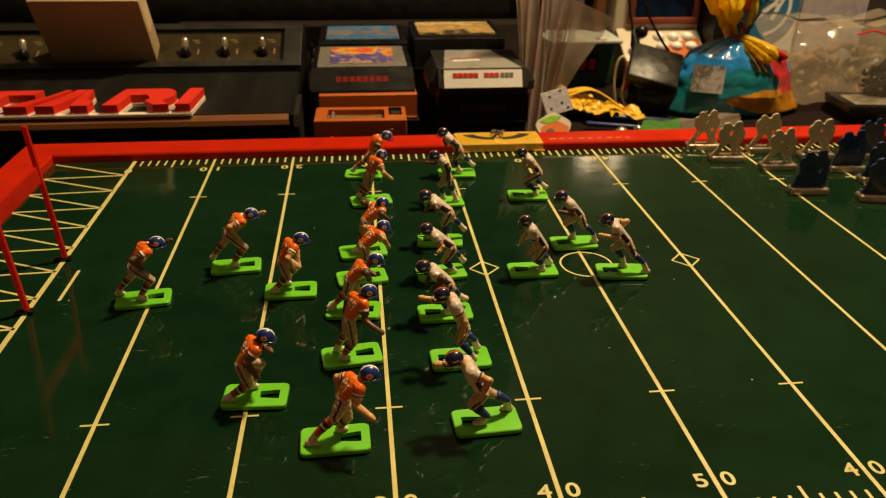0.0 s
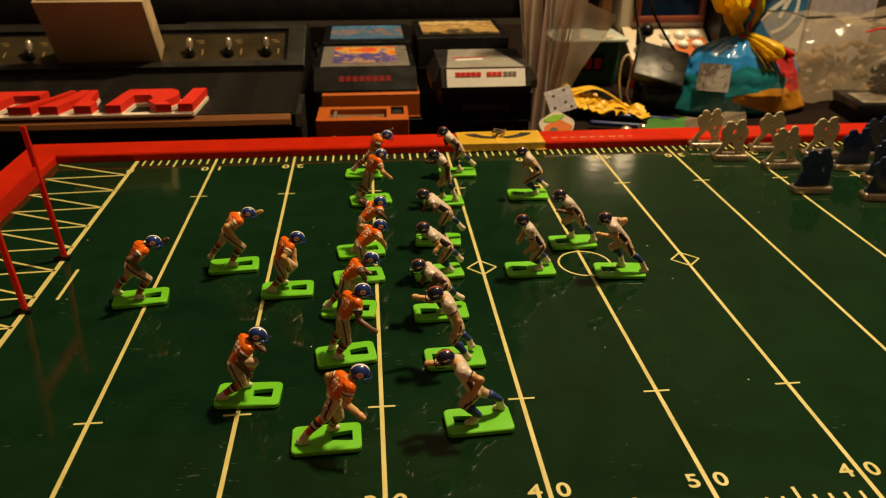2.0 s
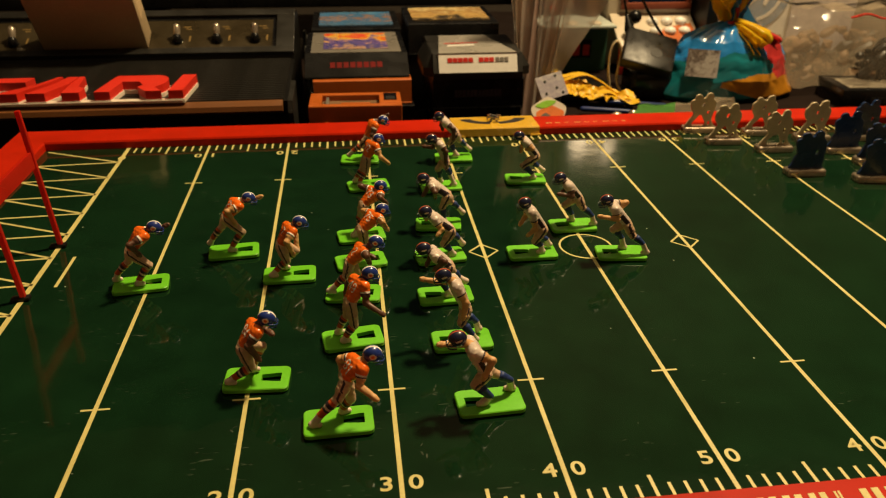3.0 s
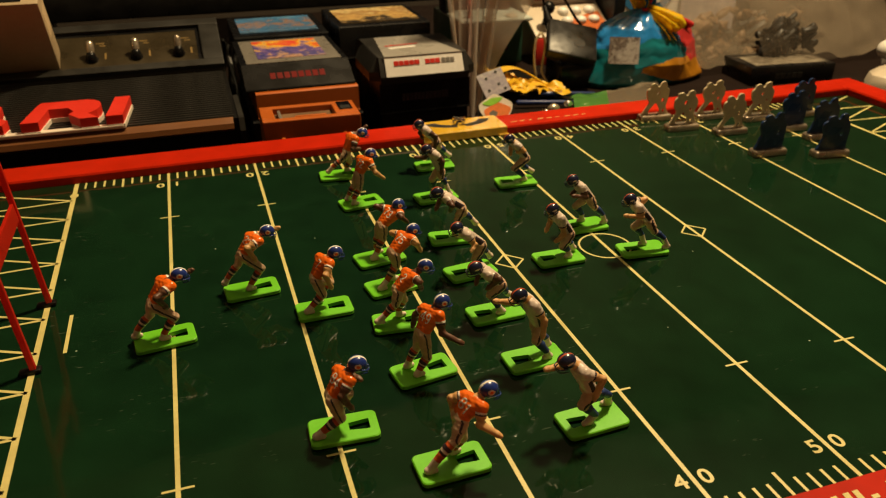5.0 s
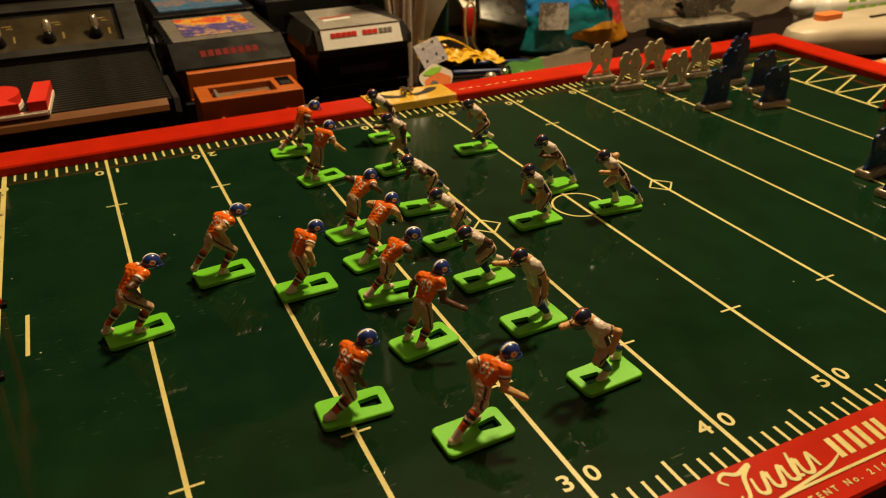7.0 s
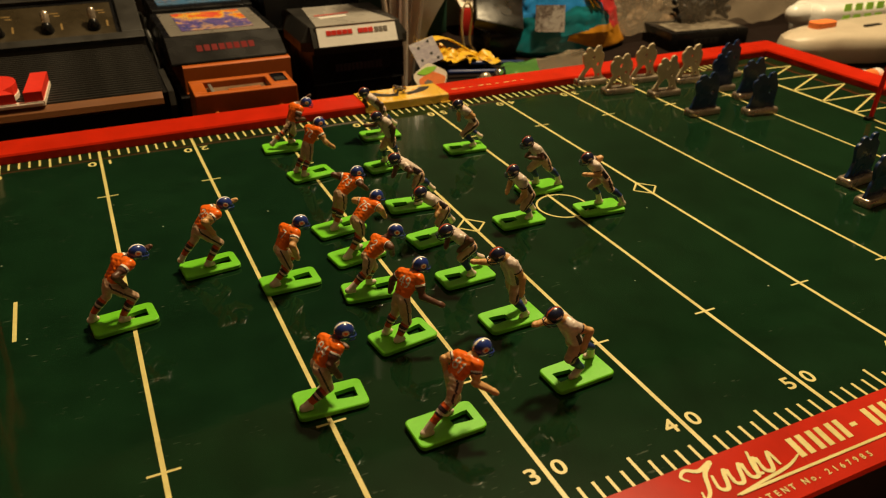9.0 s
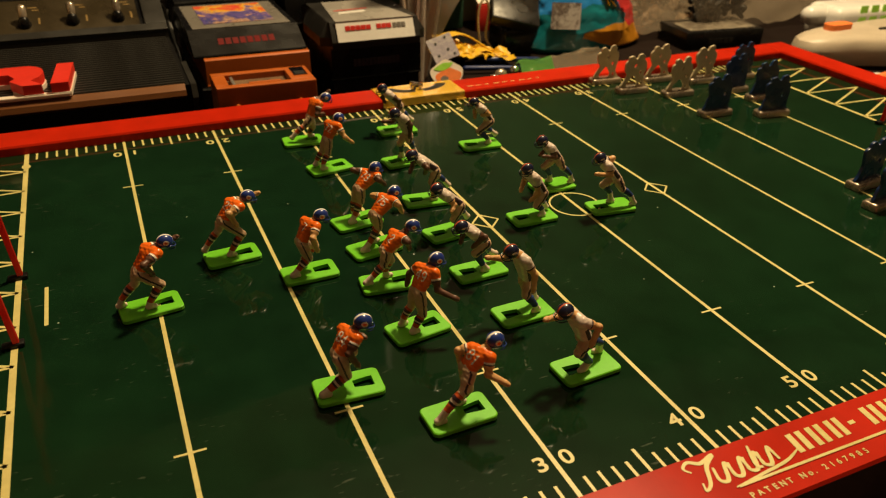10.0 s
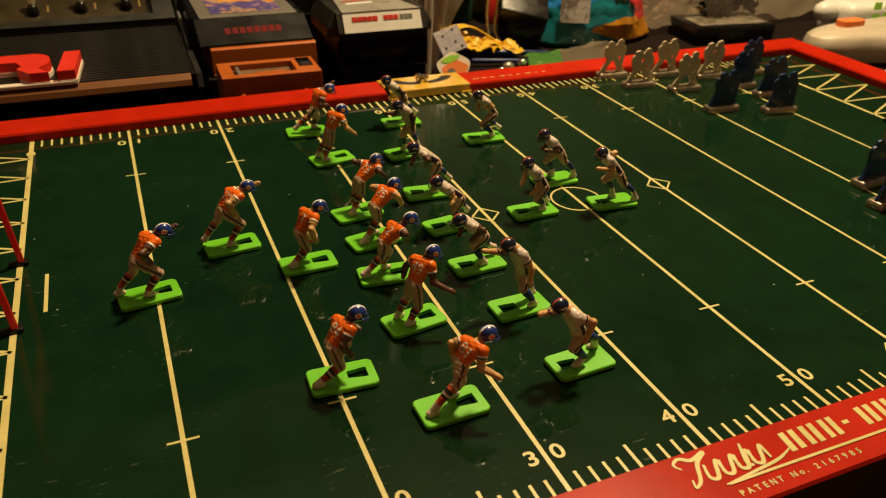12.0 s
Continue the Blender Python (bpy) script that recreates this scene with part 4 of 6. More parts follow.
player(0.1663, 0.094, 8, ORANGE_TEAM, False, "72", "block", pelvis=(-0.5, 0, 20), chest=(3.5, -0.5, 28), head=(7.5, 0, 31.5), elbow=((7, -8.5, 22.5), (3, 7, 22)), hand=((11.5, -8, 18.5), (7, 5.5, 20)), knee=((-1.5, -2.5, 11.5), (-3, 2.5, 11.5)), ankle=((-5.5, -3.5, 7.5), (-6, 3, 7.5)), boot=((-5.5, -3.5, 3.5), (-7.5, 3, 4)))
player(0.1625, 0.1408, -4, ORANGE_TEAM, True, "", "lunge", pelvis=(5.5, -0.5, 17.5), chest=(10, 0, 26), head=(16.5, 0, 29), elbow=((9, -6.5, 21), (14, 5.5, 27)), hand=((13, -4.5, 20), (19, 4.5, 31)), knee=((1.5, -2.5, 12.5), (7.5, 2.5, 9)), ankle=((-3, -3, 10), (5, 3, 6)), boot=((-7, -2.5, 5.5), (5.5, 3, 3.5)))
player(0.2047, -0.1258, 3, WHITE_TEAM, False, "", "reach", pelvis=(2.5, 0, 16.5), chest=(7.5, -0.5, 27), head=(13, -0.5, 31.5), elbow=((12.5, -5, 26), (1, 5.5, 24.5)), hand=((18.5, -3.5, 27.5), (4, 6.5, 18.5)), knee=((-2, -2.5, 12.5), (6.5, 2.5, 12)), ankle=((-8.5, -3, 8.5), (0.5, 2.5, 6)), boot=((-9.5, -4.5, 3.5), (3, 2.5, 3.5)))
player(0.2002, -0.0835, 2, WHITE_TEAM, False, "", "upright", pelvis=(-1.5, -2, 17), chest=(3.5, 0.5, 30), head=(8.5, 0, 34), elbow=((9, -6, 27.5), (0, 6.5, 24)), hand=((16, -5, 30), (1, 8, 18.5)), knee=((-1.5, -2.5, 13), (1, 2.5, 12)), ankle=((-6.5, -3, 8.5), (-3.5, 3.5, 6.5)), boot=((-7.5, -3, 5), (-5, 3, 3.5)))
player(0.1978, -0.0453, 2, WHITE_TEAM, True, "", "crouch", pelvis=(-1.5, 0.5, 17.5), chest=(5.5, 0, 24), head=(10.5, 0, 27), elbow=((6, -6, 20), (1.5, 6.5, 23)), hand=((8, -4, 17), (5.5, 4.5, 18.5)), knee=((-3.5, -2.5, 13), (4, 2.5, 13)), ankle=((-7, -4, 8.5), (0, 3, 6.5)), boot=((-10, -3.5, 6.5), (-2, 3, 3.5)))
player(0.2002, -0.0055, 7, WHITE_TEAM, False, "", "crouch", pelvis=(-5, 0.5, 16.5), chest=(4, 0, 24), head=(8, 0, 27.5), elbow=((6, -6, 21), (1, 6, 19.5)), hand=((7.5, -4, 25), (3, 7.5, 18)), knee=((-7, -2.5, 12), (-1, 2.5, 9.5)), ankle=((-10.5, -3, 9), (-4.5, 3, 6)), boot=((-12.5, -3, 6), (-6, 3, 3.5)))
player(0.2037, 0.0328, -6, WHITE_TEAM, True, "", "crouch", pelvis=(-5, -0.5, 19), chest=(3.5, -0.5, 25.5), head=(8.5, 0, 29), elbow=((6, -6, 21), (2, 7.5, 24)), hand=((8, -4, 18), (2, 3.5, 19.5)), knee=((-7, -2.5, 14), (-2, 2.5, 13)), ankle=((-11, -3, 10.5), (-3, 3, 7)), boot=((-13.5, -3, 7.5), (-4, 3, 3.5)))
player(0.2117, 0.0877, 4, WHITE_TEAM, True, "", "chase", pelvis=(-3, -0.5, 18.5), chest=(1, 0, 29.5), head=(6, 0, 33), elbow=((4, -7, 25), (-2, 6, 26.5)), hand=((8.5, -9, 25), (-2, 4.5, 19)), knee=((1.5, -2.5, 12), (-2.5, 2.5, 15)), ankle=((0, -3, 6.5), (-5.5, 2, 10)), boot=((-0.5, -3, 3.5), (-8, 3, 3.5)))
player(0.2265, 0.1375, -3, WHITE_TEAM, True, "", "reach", pelvis=(-1.5, 0, 19), chest=(6.5, 0, 27.5), head=(10, 0, 31), elbow=((8, -6, 23), (0.5, 6.5, 24)), hand=((7.5, -3.5, 21), (0.5, 5, 16.5)), knee=((-4, -2.5, 13), (2.5, 2.5, 12.5)), ankle=((-8.5, -4, 9), (0, 3, 8)), boot=((-11.5, -4, 6), (-2, 3, 4.5)))
player(0.2675, 0.0943, -4, WHITE_TEAM, False, "", "guard", pelvis=(-6, -0.5, 17.5), chest=(1, 0, 26.5), head=(5.5, 0, 30.5), elbow=((2, -6, 22), (-2.5, 6, 24)), hand=((3, -3.5, 19.5), (0.5, 4.5, 23)), knee=((-4, -2.5, 11.5), (2.5, 2.5, 11.5)), ankle=((-8.5, -2.5, 9), (-4, 2.5, 6)), boot=((-11.5, -2.5, 6.5), (-5, 2.5, 3.5)))
player(0.279, 0.0232, 0, WHITE_TEAM, True, "", "chase", pelvis=(-2, -0.5, 18.5), chest=(5, 0, 26.5), head=(9.5, 0, 30.5), elbow=((1, -6.5, 23), (3.5, 6, 22)), hand=((6, -5, 20), (10.5, 6, 23.5)), knee=((4.5, -3.5, 12.5), (-4, 2.5, 13.5)), ankle=((0, -3.5, 7), (-10, 2.5, 8)), boot=((-0.5, -3.5, 3.5), (-11.5, 2.5, 3.5)))
player(0.2487, -0.0067, 0, WHITE_TEAM, False, "", "guard", pelvis=(-4.5, 0.5, 16), chest=(2.5, 0.5, 26), head=(5.5, 0, 30), elbow=((3, -6, 20), (0, 4, 17)), hand=((6, -3.5, 17), (3, 3, 13.5)), knee=((-3, -2.5, 10), (-0.5, 2.5, 9)), ankle=((-8, -2.5, 7.5), (-4, 2.5, 6.5)), boot=((-9.5, -2.5, 4.5), (-4.5, 3, 3.5)))
player(0.2952, -0.0123, -6, WHITE_TEAM, False, "", "chase", pelvis=(-1.5, -0.5, 18.5), chest=(6.5, -0.5, 27.5), head=(10.5, 0, 31.5), elbow=((-1.5, -6.5, 27.5), (5, 4.5, 23)), hand=((2, -5, 24), (14, 5.5, 25)), knee=((4.5, -3.5, 13.5), (-4.5, 2, 12.5)), ankle=((-0.5, -3.5, 8.5), (-10, 3, 8.5)), boot=((-2, -3, 3.5), (-12.5, 3, 3.5)))

# flat two-man pieces on steel feet
OUTER = [(-9.5, 3.2), (-8.2, 7), (-5.8, 11), (-5.2, 13), (-6.8, 16.5), (-7.6, 20), (-7.0, 23), (-5.4, 24.2), (-5.0, 26.2), (-3.6, 27.4), (-1.8, 27.2), (-0.8, 25.8), (0.4, 25.0), (1.6, 25.6), (2.4, 27.6), (4, 28.6), (5.6, 28.2), (6.4, 26.4), (6.2, 24.6), (8.0, 22.6), (8.6, 18), (7.2, 12.5), (7.2, 9), (8.6, 5.5), (9.6, 3.2)]
HOLES = [[(-6.0, 4.6), (-3.2, 10.0), (-0.6, 12.6), (2.2, 9.6), (3.2, 4.6)], [(4.6, 4.8), (5, 8), (6, 8), (6.6, 4.8)], [(3.4, 13.6), (4, 16.4), (5.4, 16), (5, 13.2)], [(-0.6, 18.4), (0.0, 21.4), (1.2, 21.8), (0.8, 18.6)]]


def two_man(color, seed):
    random.seed(seed)
    # the navy pieces are bulkier, with hardly a gap
    bulk = lambda p: (p[0] * 1.22, p[1]) if color == BLUEFIG and 8 < p[1] < 15 else p  # noqa: E731
    jig = lambda p: (p[0] * (0.00114 if color == SILVER else 0.00122) + random.uniform(-1, 1) * 0.0003, p[1] * 0.00102 + random.uniform(-1, 1) * 0.0003)  # noqa: E731
    vs, fs = plate([[jig(bulk(p)) for p in OUTER]] + [[jig(p) for p in h] for h in (HOLES if color == SILVER else [HOLES[2]])], 0.0007, 0.0003)
    g = Shape().add([(x, -z, y + 0.0006) for x, y, z in vs], fs)
    h = Shape()
    steps = [(0.0, 0.0003), (0.0, 0.0030), (0.00025, 0.0038), (0.0008, 0.0044), (0.0016, 0.0046)]
    n = 20
    h.add([(x * (1 - 2 * i / 0.0262), y * (1 - 2 * i / 0.0100), z) for i, z in steps for x, y in rounded(0.0262, 0.0100, 0.0018)], [(j * n + k, j * n + (k + 1) % n, (j + 1) * n + (k + 1) % n, (j + 1) * n + k) for j in range(4) for k in range(n)] + [tuple(range(4 * n, 5 * n)), tuple(range(n - 1, -1, -1))])
    return g, h


def lineman(x, y, yaw, color, seed, label, group):
    t = thing("lineman_piece", (x, y, 0), label, "game piece", group)
    t.rotation_euler = (0, 0, radians(yaw))
    g, h = two_man(color, seed)
    part("silhouette", g, color, t, local=True)
    part("steel_foot", h, STEEL, t, "worn steel foot", local=True)


for k, (x, y, yaw) in enumerate(((0.4220, 0.1785, -5), (0.4290, 0.1515, -5), (0.4655, 0.1680, -4), (0.4580, 0.1322, -3), (0.4985, 0.1520, -5))):
    lineman(x, y, yaw, SILVER, k, "silver flat two-man lineman piece on a steel foot", "silver lineman pieces")
for k, (x, y, yaw) in enumerate(((0.4555, 0.0868, -3), (0.5060, 0.1245, -4), (0.5365, 0.1490, 0), (0.4950, 0.0712, -8), (0.5150, 0.1020, -4), (0.4570, -0.0430, 4), (0.4435, -0.0660, 6))):
    lineman(x, y, yaw, BLUEFIG, 20 + k, "dark navy flat two-man lineman piece on a steel foot", "navy lineman pieces")

# ---------------------------------------------------------------- game console behind the board
CX0, CX1 = -0.245, 0.1085
console = thing("game_console", (-0.07, 0.36, TABLE_Z), "vintage black game console with ribbed top and wood-grain front", "game console")
part("body", Shape().side([(0.262, TABLE_Z + 0.004), (0.252, 0.000), (0.2505, 0.0118), (0.3690, 0.0168), (0.3700, 0.0205), (0.4340, 0.0475), (0.4480, 0.0480), (0.4750, 0.0380), (0.4760, TABLE_Z + 0.004)], CX0, CX1), BLACK, console, smooth=False)
part("wood_front", Shape().side([(0.2510, 0.0020), (0.2430, 0.0062), (0.2440, 0.0100), (0.2500, 0.0130), (0.2520, 0.0100), (0.2525, 0.0030)], CX0 + 0.001, CX1 - 0.004), WALNUT, console, "wood-grain front strip", smooth=False)
for sx in (CX0 - 0.004, CX1):
    part("end_cheek", Shape().side([(0.262, TABLE_Z + 0.002), (0.243, 0.004), (0.247, 0.0130), (0.300, 0.0150), (0.300, 0.0110), (0.300, TABLE_Z + 0.002)], sx, sx + 0.004), GREYPL, console, smooth=False)
rib0 = None
for k in range(24):
    y = 0.2535 + k * 0.00485
    z = 0.0120 + (y - 0.2505) * 0.0422
    if rib0 is None:
        prof = [(-0.0016, -0.0004), (-0.0011, 0.0016), (0.0011, 0.0017), (0.0016, -0.0003)]
        rib0 = part("rib", Shape().side(prof, CX0 + 0.004, CX1 - 0.003), GREYPL, console, smooth=False, local=True)
        rib0.location = (0.07, y - 0.36, z - TABLE_Z)
    else:
        again("rib", rib0, console, (0.07, y - 0.36, z - TABLE_Z))
SL = math.atan2(0.0270, 0.0640)


def on_panel(x, u, h=0.0):
    """A place on the sloping switch panel: u metres up the slope, h above it."""
    return Vector((x, 0.3700 + u * math.cos(SL) - h * math.sin(SL), 0.0205 + u * math.sin(SL) + h * math.cos(SL)))


PM = Matrix.Translation(on_panel(0, 0)) @ Matrix.Rotation(SL, 4, "X")
g = Shape()
for x0, x1, u0, u1 in ((CX0, CX1, 0.0, 0.0085), (CX0, CX1, 0.0600, 0.0695), (CX1 - 0.0170, CX1, 0.0085, 0.0600), (CX0, CX0 + 0.017, 0.0085, 0.0600)):
    g.box(x0, x1, u0, u1, -0.001, 0.0045, 0.0007, at=PM)
part("panel_surround", g, GREYPL, console, smooth=False)
part("switch_panel", Shape().box(CX0 + 0.017, CX1 - 0.017, 0.0085, 0.0600, -0.001, 0.0009, at=PM), PANEL, console, smooth=False)
for x in (0.0720, 0.0370, 0.0010, -0.1440, -0.1790, -0.2140):
    c0 = on_panel(x, 0.0220, 0.0009)
    g = Shape().prism([(x + 0.0052 * math.cos(k * math.pi / 8), 0.0225 + 0.0052 * math.sin(k * math.pi / 8)) for k in range(16)], 0.0005, 0.0022, at=PM)
    g.tube([c0, c0 + Vector((0, -0.0006, 0.0040))], [0.0052, 0.0042], 0, 12)
    sw = part("switch", g, GLOSSBLACK, console)
    part("lever", Shape().tube([c0 + Vector((0, 0, 0.003)), c0 + Vector((0, 0.0020, 0.0085)), c0 + Vector((0, 0.0040, 0.0130))], [0.0024, 0.0032, 0.0034], 0, 10), STEEL, sw, "worn metal lever")
    for dx, u, w, d in ((0.0060, 0.0420, 0.0050, 0.0012), (0.0100, 0.0270, 0.0016, 0.0085), (0.0030, 0.0455, 0.0070, 0.0012)):
        part("print_bar", Shape().box(x + dx, x + dx + w, u - d / 2, u + d / 2, 0.0008, 0.00105, at=PM), GOLDINK, console, smooth=False)
part("panel_groove", Shape().box(CX0 + 0.0171, CX1 - 0.0171, 0.0086, 0.0115, 0.0008, 0.0011, at=PM).box(CX0 + 0.0171, CX1 - 0.0171, 0.0565, 0.0599, 0.0008, 0.0011, at=PM).box(CX1 - 0.0205, CX1 - 0.0171, 0.0086, 0.0599, 0.0008, 0.0012, at=PM), GLOSSBLACK, console, smooth=False)

# beige cartridge standing in the slot
bc = thing("beige_cartridge", (-0.07, 0.385, 0.026), "beige plastic cartridge leaning forward on the console", "cartridge")
BT = Matrix.Translation((-0.0695, 0.3810, 0.0262)) @ Matrix.Rotation(radians(29), 4, "X")
g = Shape().box(-0.0460, 0.0460, 0.0, 0.0225, 0.0, 0.0680, 0.0012, at=BT)
part("shell", g, BEIGE, bc)
part("end_label", Shape().box(-0.0420, 0.0340, 0.0030, 0.0195, 0.0678, 0.0684, at=BT), GLOSSBLACK, bc, smooth=False)
part("print_bar", Shape().box(-0.0260, 0.0080, 0.0080, 0.0100, 0.0682, 0.0687, at=BT), LABELGREY, bc, smooth=False)
g = Shape()
for k in range(9):
    g.box(0.0450, 0.0464, 0.004 + 0.0, 0.0190, 0.0300 + 0.0028 * k, 0.0314 + 0.0028 * k, at=BT)
part("grip_ridges", g, BEIGE, bc, smooth=False)

# raised sign pieces lying on the ribbed top: red caps on a white layer
LZ = Matrix.Translation((0, 0.2475, 0.0137)) @ Matrix.Rotation(math.atan(0.0422), 4, "X")
SIGN = [
    [(0.0180, 0.0), (0.0292, 0.0), (0.0335, 0.041), (0.0228, 0.041)],
    [(-0.0370, 0.0), (-0.0255, 0.0), (-0.0215, 0.0250), (-0.0080, 0.0250), (-0.0040, 0.0160), (-0.0070, 0.0110), (0.0010, 0.0), (0.0130, 0.0), (0.0060, 0.0100), (0.0112, 0.0165), (0.0132, 0.0220), (0.0138, 0.0280), (0.0125, 0.0340), (0.0090, 0.0385), (0.0040, 0.041), (-0.0280, 0.041), (-0.0300, 0.0350)],
    [(-0.0870, 0.0), (-0.0730, 0.0), (-0.0620, 0.0220), (-0.0590, 0.041), (-0.0670, 0.041), (-0.0720, 0.0250)],
    [(-0.0610, 0.0), (-0.0480, 0.0), (-0.0460, 0.0100), (-0.0520, 0.0150), (-0.0540, 0.041), (-0.0580, 0.041), (-0.0600, 0.0190)],
    [(-0.1100, 0.0), (-0.0930, 0.0), (-0.0900, 0.0080), (-0.0780, 0.0260), (-0.0710, 0.041), (-0.0750, 0.041), (-0.0850, 0.0240), (-0.0980, 0.0110)],
    [(-0.1380, 0.0), (-0.1250, 0.0), (-0.1160, 0.0290), (-0.0960, 0.0290), (-0.0930, 0.041), (-0.1480, 0.041), (-0.1510, 0.0290), (-0.1300, 0.0290)],
]
sign = thing("sign_letters", (-0.06, 0.27, 0.0140), "raised red and white plastic sign pieces on the console", "sign")
for pts in SIGN:
    part("red_cap", Shape().prism(pts, 0.0032, 0.0098, at=LZ), LETTERRED, sign, smooth=False)
    part("white_layer", Shape().prism([(p[0] + 0.0006, p[1] - 0.0010) for p in pts], 0.0, 0.0032, at=LZ), LETTERWHITE, sign, smooth=False)
part("white_layer", Shape().box(-0.160, 0.0290, -0.0015, 0.0040, 0.0, 0.0026, 0.0005, at=LZ), LETTERWHITE, sign, smooth=False)


# ---------------------------------------------------------------- stacked cartridges
def cartridge(name, x0, x1, y0, y1, z0, z1, label, shell, art, face, bars, slope=0.028, frame=0.004):
    """A game cartridge lying flat: shell with a sloping end, framed top label with art, end label bars."""
    t = thing(name, ((x0 + x1) / 2, (y0 + y1) / 2, z0), label, "cartridge", "stacked cartridges")
    s = slope
    prof = [(y0 + 0.001, z0), (y0, z0 + 0.001), (y0 + 0.0006, z0 + 0.002), (y0 + s - 0.001, z1 - 0.0008), (y0 + s + 0.0006, z1), (y1 - 0.001, z1), (y1, z1 - 0.001), (y1, z0)]
    part("shell", Shape().side(prof, x0, x1), shell, t, smooth=False)
    yl = y0 + s + 0.002
    if face is not None:
        part("top_label", Shape().box(x0 + frame, x1 - frame, yl, y1 - 0.006, z1 - 0.0002, z1 + 0.0005), face, t, smooth=False)
    part("label_art", Shape().box(x0 + frame + 0.011, x1 - frame - 0.011, yl + 0.012, y1 - 0.012, z1, z1 + 0.0009), art, t, smooth=False)
    n = len(bars)
    if n:
        w = (x1 - x0) * 0.52 / n
        for k in range(n):
            f0, f1 = 0.40, 0.62
            bx = (x0 + x1) / 2 + (k - n / 2) * w
            a0, a1 = Vector((bx, y0 + s * f0, z0 + (z1 - z0) * f0)), Vector((bx, y0 + s * f1, z0 + (z1 - z0) * f1))
            d, nn = Vector((w * 0.78, 0, 0)), Vector((0, -(z1 - z0), s)).normalized() * 0.0010
            part("print_bar", Shape().add([a0 + nn, a0 + d + nn, a1 + d + nn, a1 + nn, a0, a0 + d, a1 + d, a1], [(0, 1, 2, 3), (0, 4, 5, 1), (1, 5, 6, 2), (2, 6, 7, 3), (3, 7, 4, 0)]), bars[k], t, smooth=False)
    return t


cartridge("dark_cartridge", 0.122, 0.214, 0.296, 0.430, TABLE_Z, -0.0085, "black cartridges stacked flat on the table", GLOSSBLACK, BLACK, None, [], 0.002)
oc = cartridge("orange_cartridge", 0.1270, 0.2120, 0.3010, 0.4250, -0.0085, 0.0130, "orange game cartridge between two black ones", ORANGEPL, BLACK, None, [], 0.003)
cartridge("grey_label_cartridge", 0.1200, 0.2110, 0.3085, 0.4300, 0.0130, 0.0286, "black game cartridge with grey label and red-yellow art", GLOSSBLACK, ART_A, LABELGREY, [DULLRED] * 8, 0.028, 0.005)
cartridge("blue_label_cartridge", 0.1230, 0.2130, 0.4320, 0.5350, -0.010, 0.0300, "black game cartridge with a blue picture label", GLOSSBLACK, ART_B, None, [], 0.006, -0.004)
cartridge("dark_cartridge", 0.1230, 0.2130, 0.4330, 0.5350, TABLE_Z, -0.010, "black cartridges stacked flat on the table", GLOSSBLACK, BLACK, None, [], 0.002)
cartridge("dark_cartridge", 0.2330, 0.3120, 0.3060, 0.4000, TABLE_Z, -0.0160, "black cartridges stacked flat on the table", GLOSSBLACK, BLACK, None, [], 0.002)
cartridge("dark_cartridge", 0.2310, 0.3130, 0.3040, 0.4000, -0.0160, 0.0120, "black cartridge with faded red end label print", GLOSSBLACK, BLACK, None, [STRIPE] * 12, 0.002)
cartridge("gold_label_cartridge", 0.2180, 0.3080, 0.4020, 0.5000, 0.0100, 0.0400, "black game cartridge with a gold picture label", GLOSSBLACK, ART_C, None, [], 0.005, -0.005)
cartridge("dark_cartridge", 0.2180, 0.3080, 0.4020, 0.5000, TABLE_Z, 0.0100, "black cartridges stacked flat on the table", GLOSSBLACK, BLACK, None, [], 0.002)

# winged cartridge with a wraparound white label
wc = thing("winged_cartridge", (0.27, 0.35, 0.012), "dark grey winged cartridge with a white and grey wraparound label", "cartridge", "stacked cartridges")
g = Shape().side([(0.3000, 0.0120), (0.2985, 0.0165), (0.2985, 0.0185), (0.3060, 0.0335), (0.3800, 0.0338), (0.3980, 0.0280), (0.3990, 0.0120)], 0.2310, 0.3100)
part("shell", g, GREYPL, wc, smooth=False)
for s, xa, xb in ((-1, 0.2345, 0.2230), (1, 0.3065, 0.3180)):
    g = Shape()
    lo = [(xa, 0.3025), (xb, 0.3090), (xb, 0.3620), (xa, 0.3900)]
    hi = [(xa, 0.3045), (xa + (xb - xa) * 0.35, 0.3110), (xa + (xb - xa) * 0.35, 0.3600), (xa, 0.3850)]
    g.add([(x, y, 0.0140) for x, y in lo] + [(x, y, 0.0215) for x, y in lo] + [(x, y, 0.0330) for x, y in hi],
          [(0, 1, 2, 3), (0, 1, 5, 4), (1, 2, 6, 5), (2, 3, 7, 6), (3, 0, 4, 7), (4, 5, 9, 8), (5, 6, 10, 9), (6, 7, 11, 10), (7, 4, 8, 11), (8, 9, 10, 11)])
    part("wing", g, GREYPL, wc, smooth=False)
part("end_label", Shape().side([(0.2974, 0.0188), (0.3052, 0.0341), (0.3064, 0.0336), (0.2990, 0.0186)], 0.2358, 0.3050), PAPERWHITE, wc, "white end label", smooth=False)
part("top_label", Shape().prism([(0.2358, 0.3045), (0.3050, 0.3045), (0.2880, 0.3775), (0.2445, 0.3775)], 0.0334, 0.0343), mat("silver_grey_label", (0.30, 0.28, 0.25), 0.28, vary=0.08), wc, smooth=False)


def end_bar(x0, x1, f0, f1, m):
    q = lambda f: (0.2970 + 0.0078 * f, 0.0191 + 0.0153 * f)  # noqa: E731
    (ya, za), (yb, zb) = q(f0), q(f1)
    part("print_bar", Shape().side([(ya, za), (yb, zb), (yb + 0.0006, zb), (ya + 0.0006, za)], x0, x1), m, wc, smooth=False)


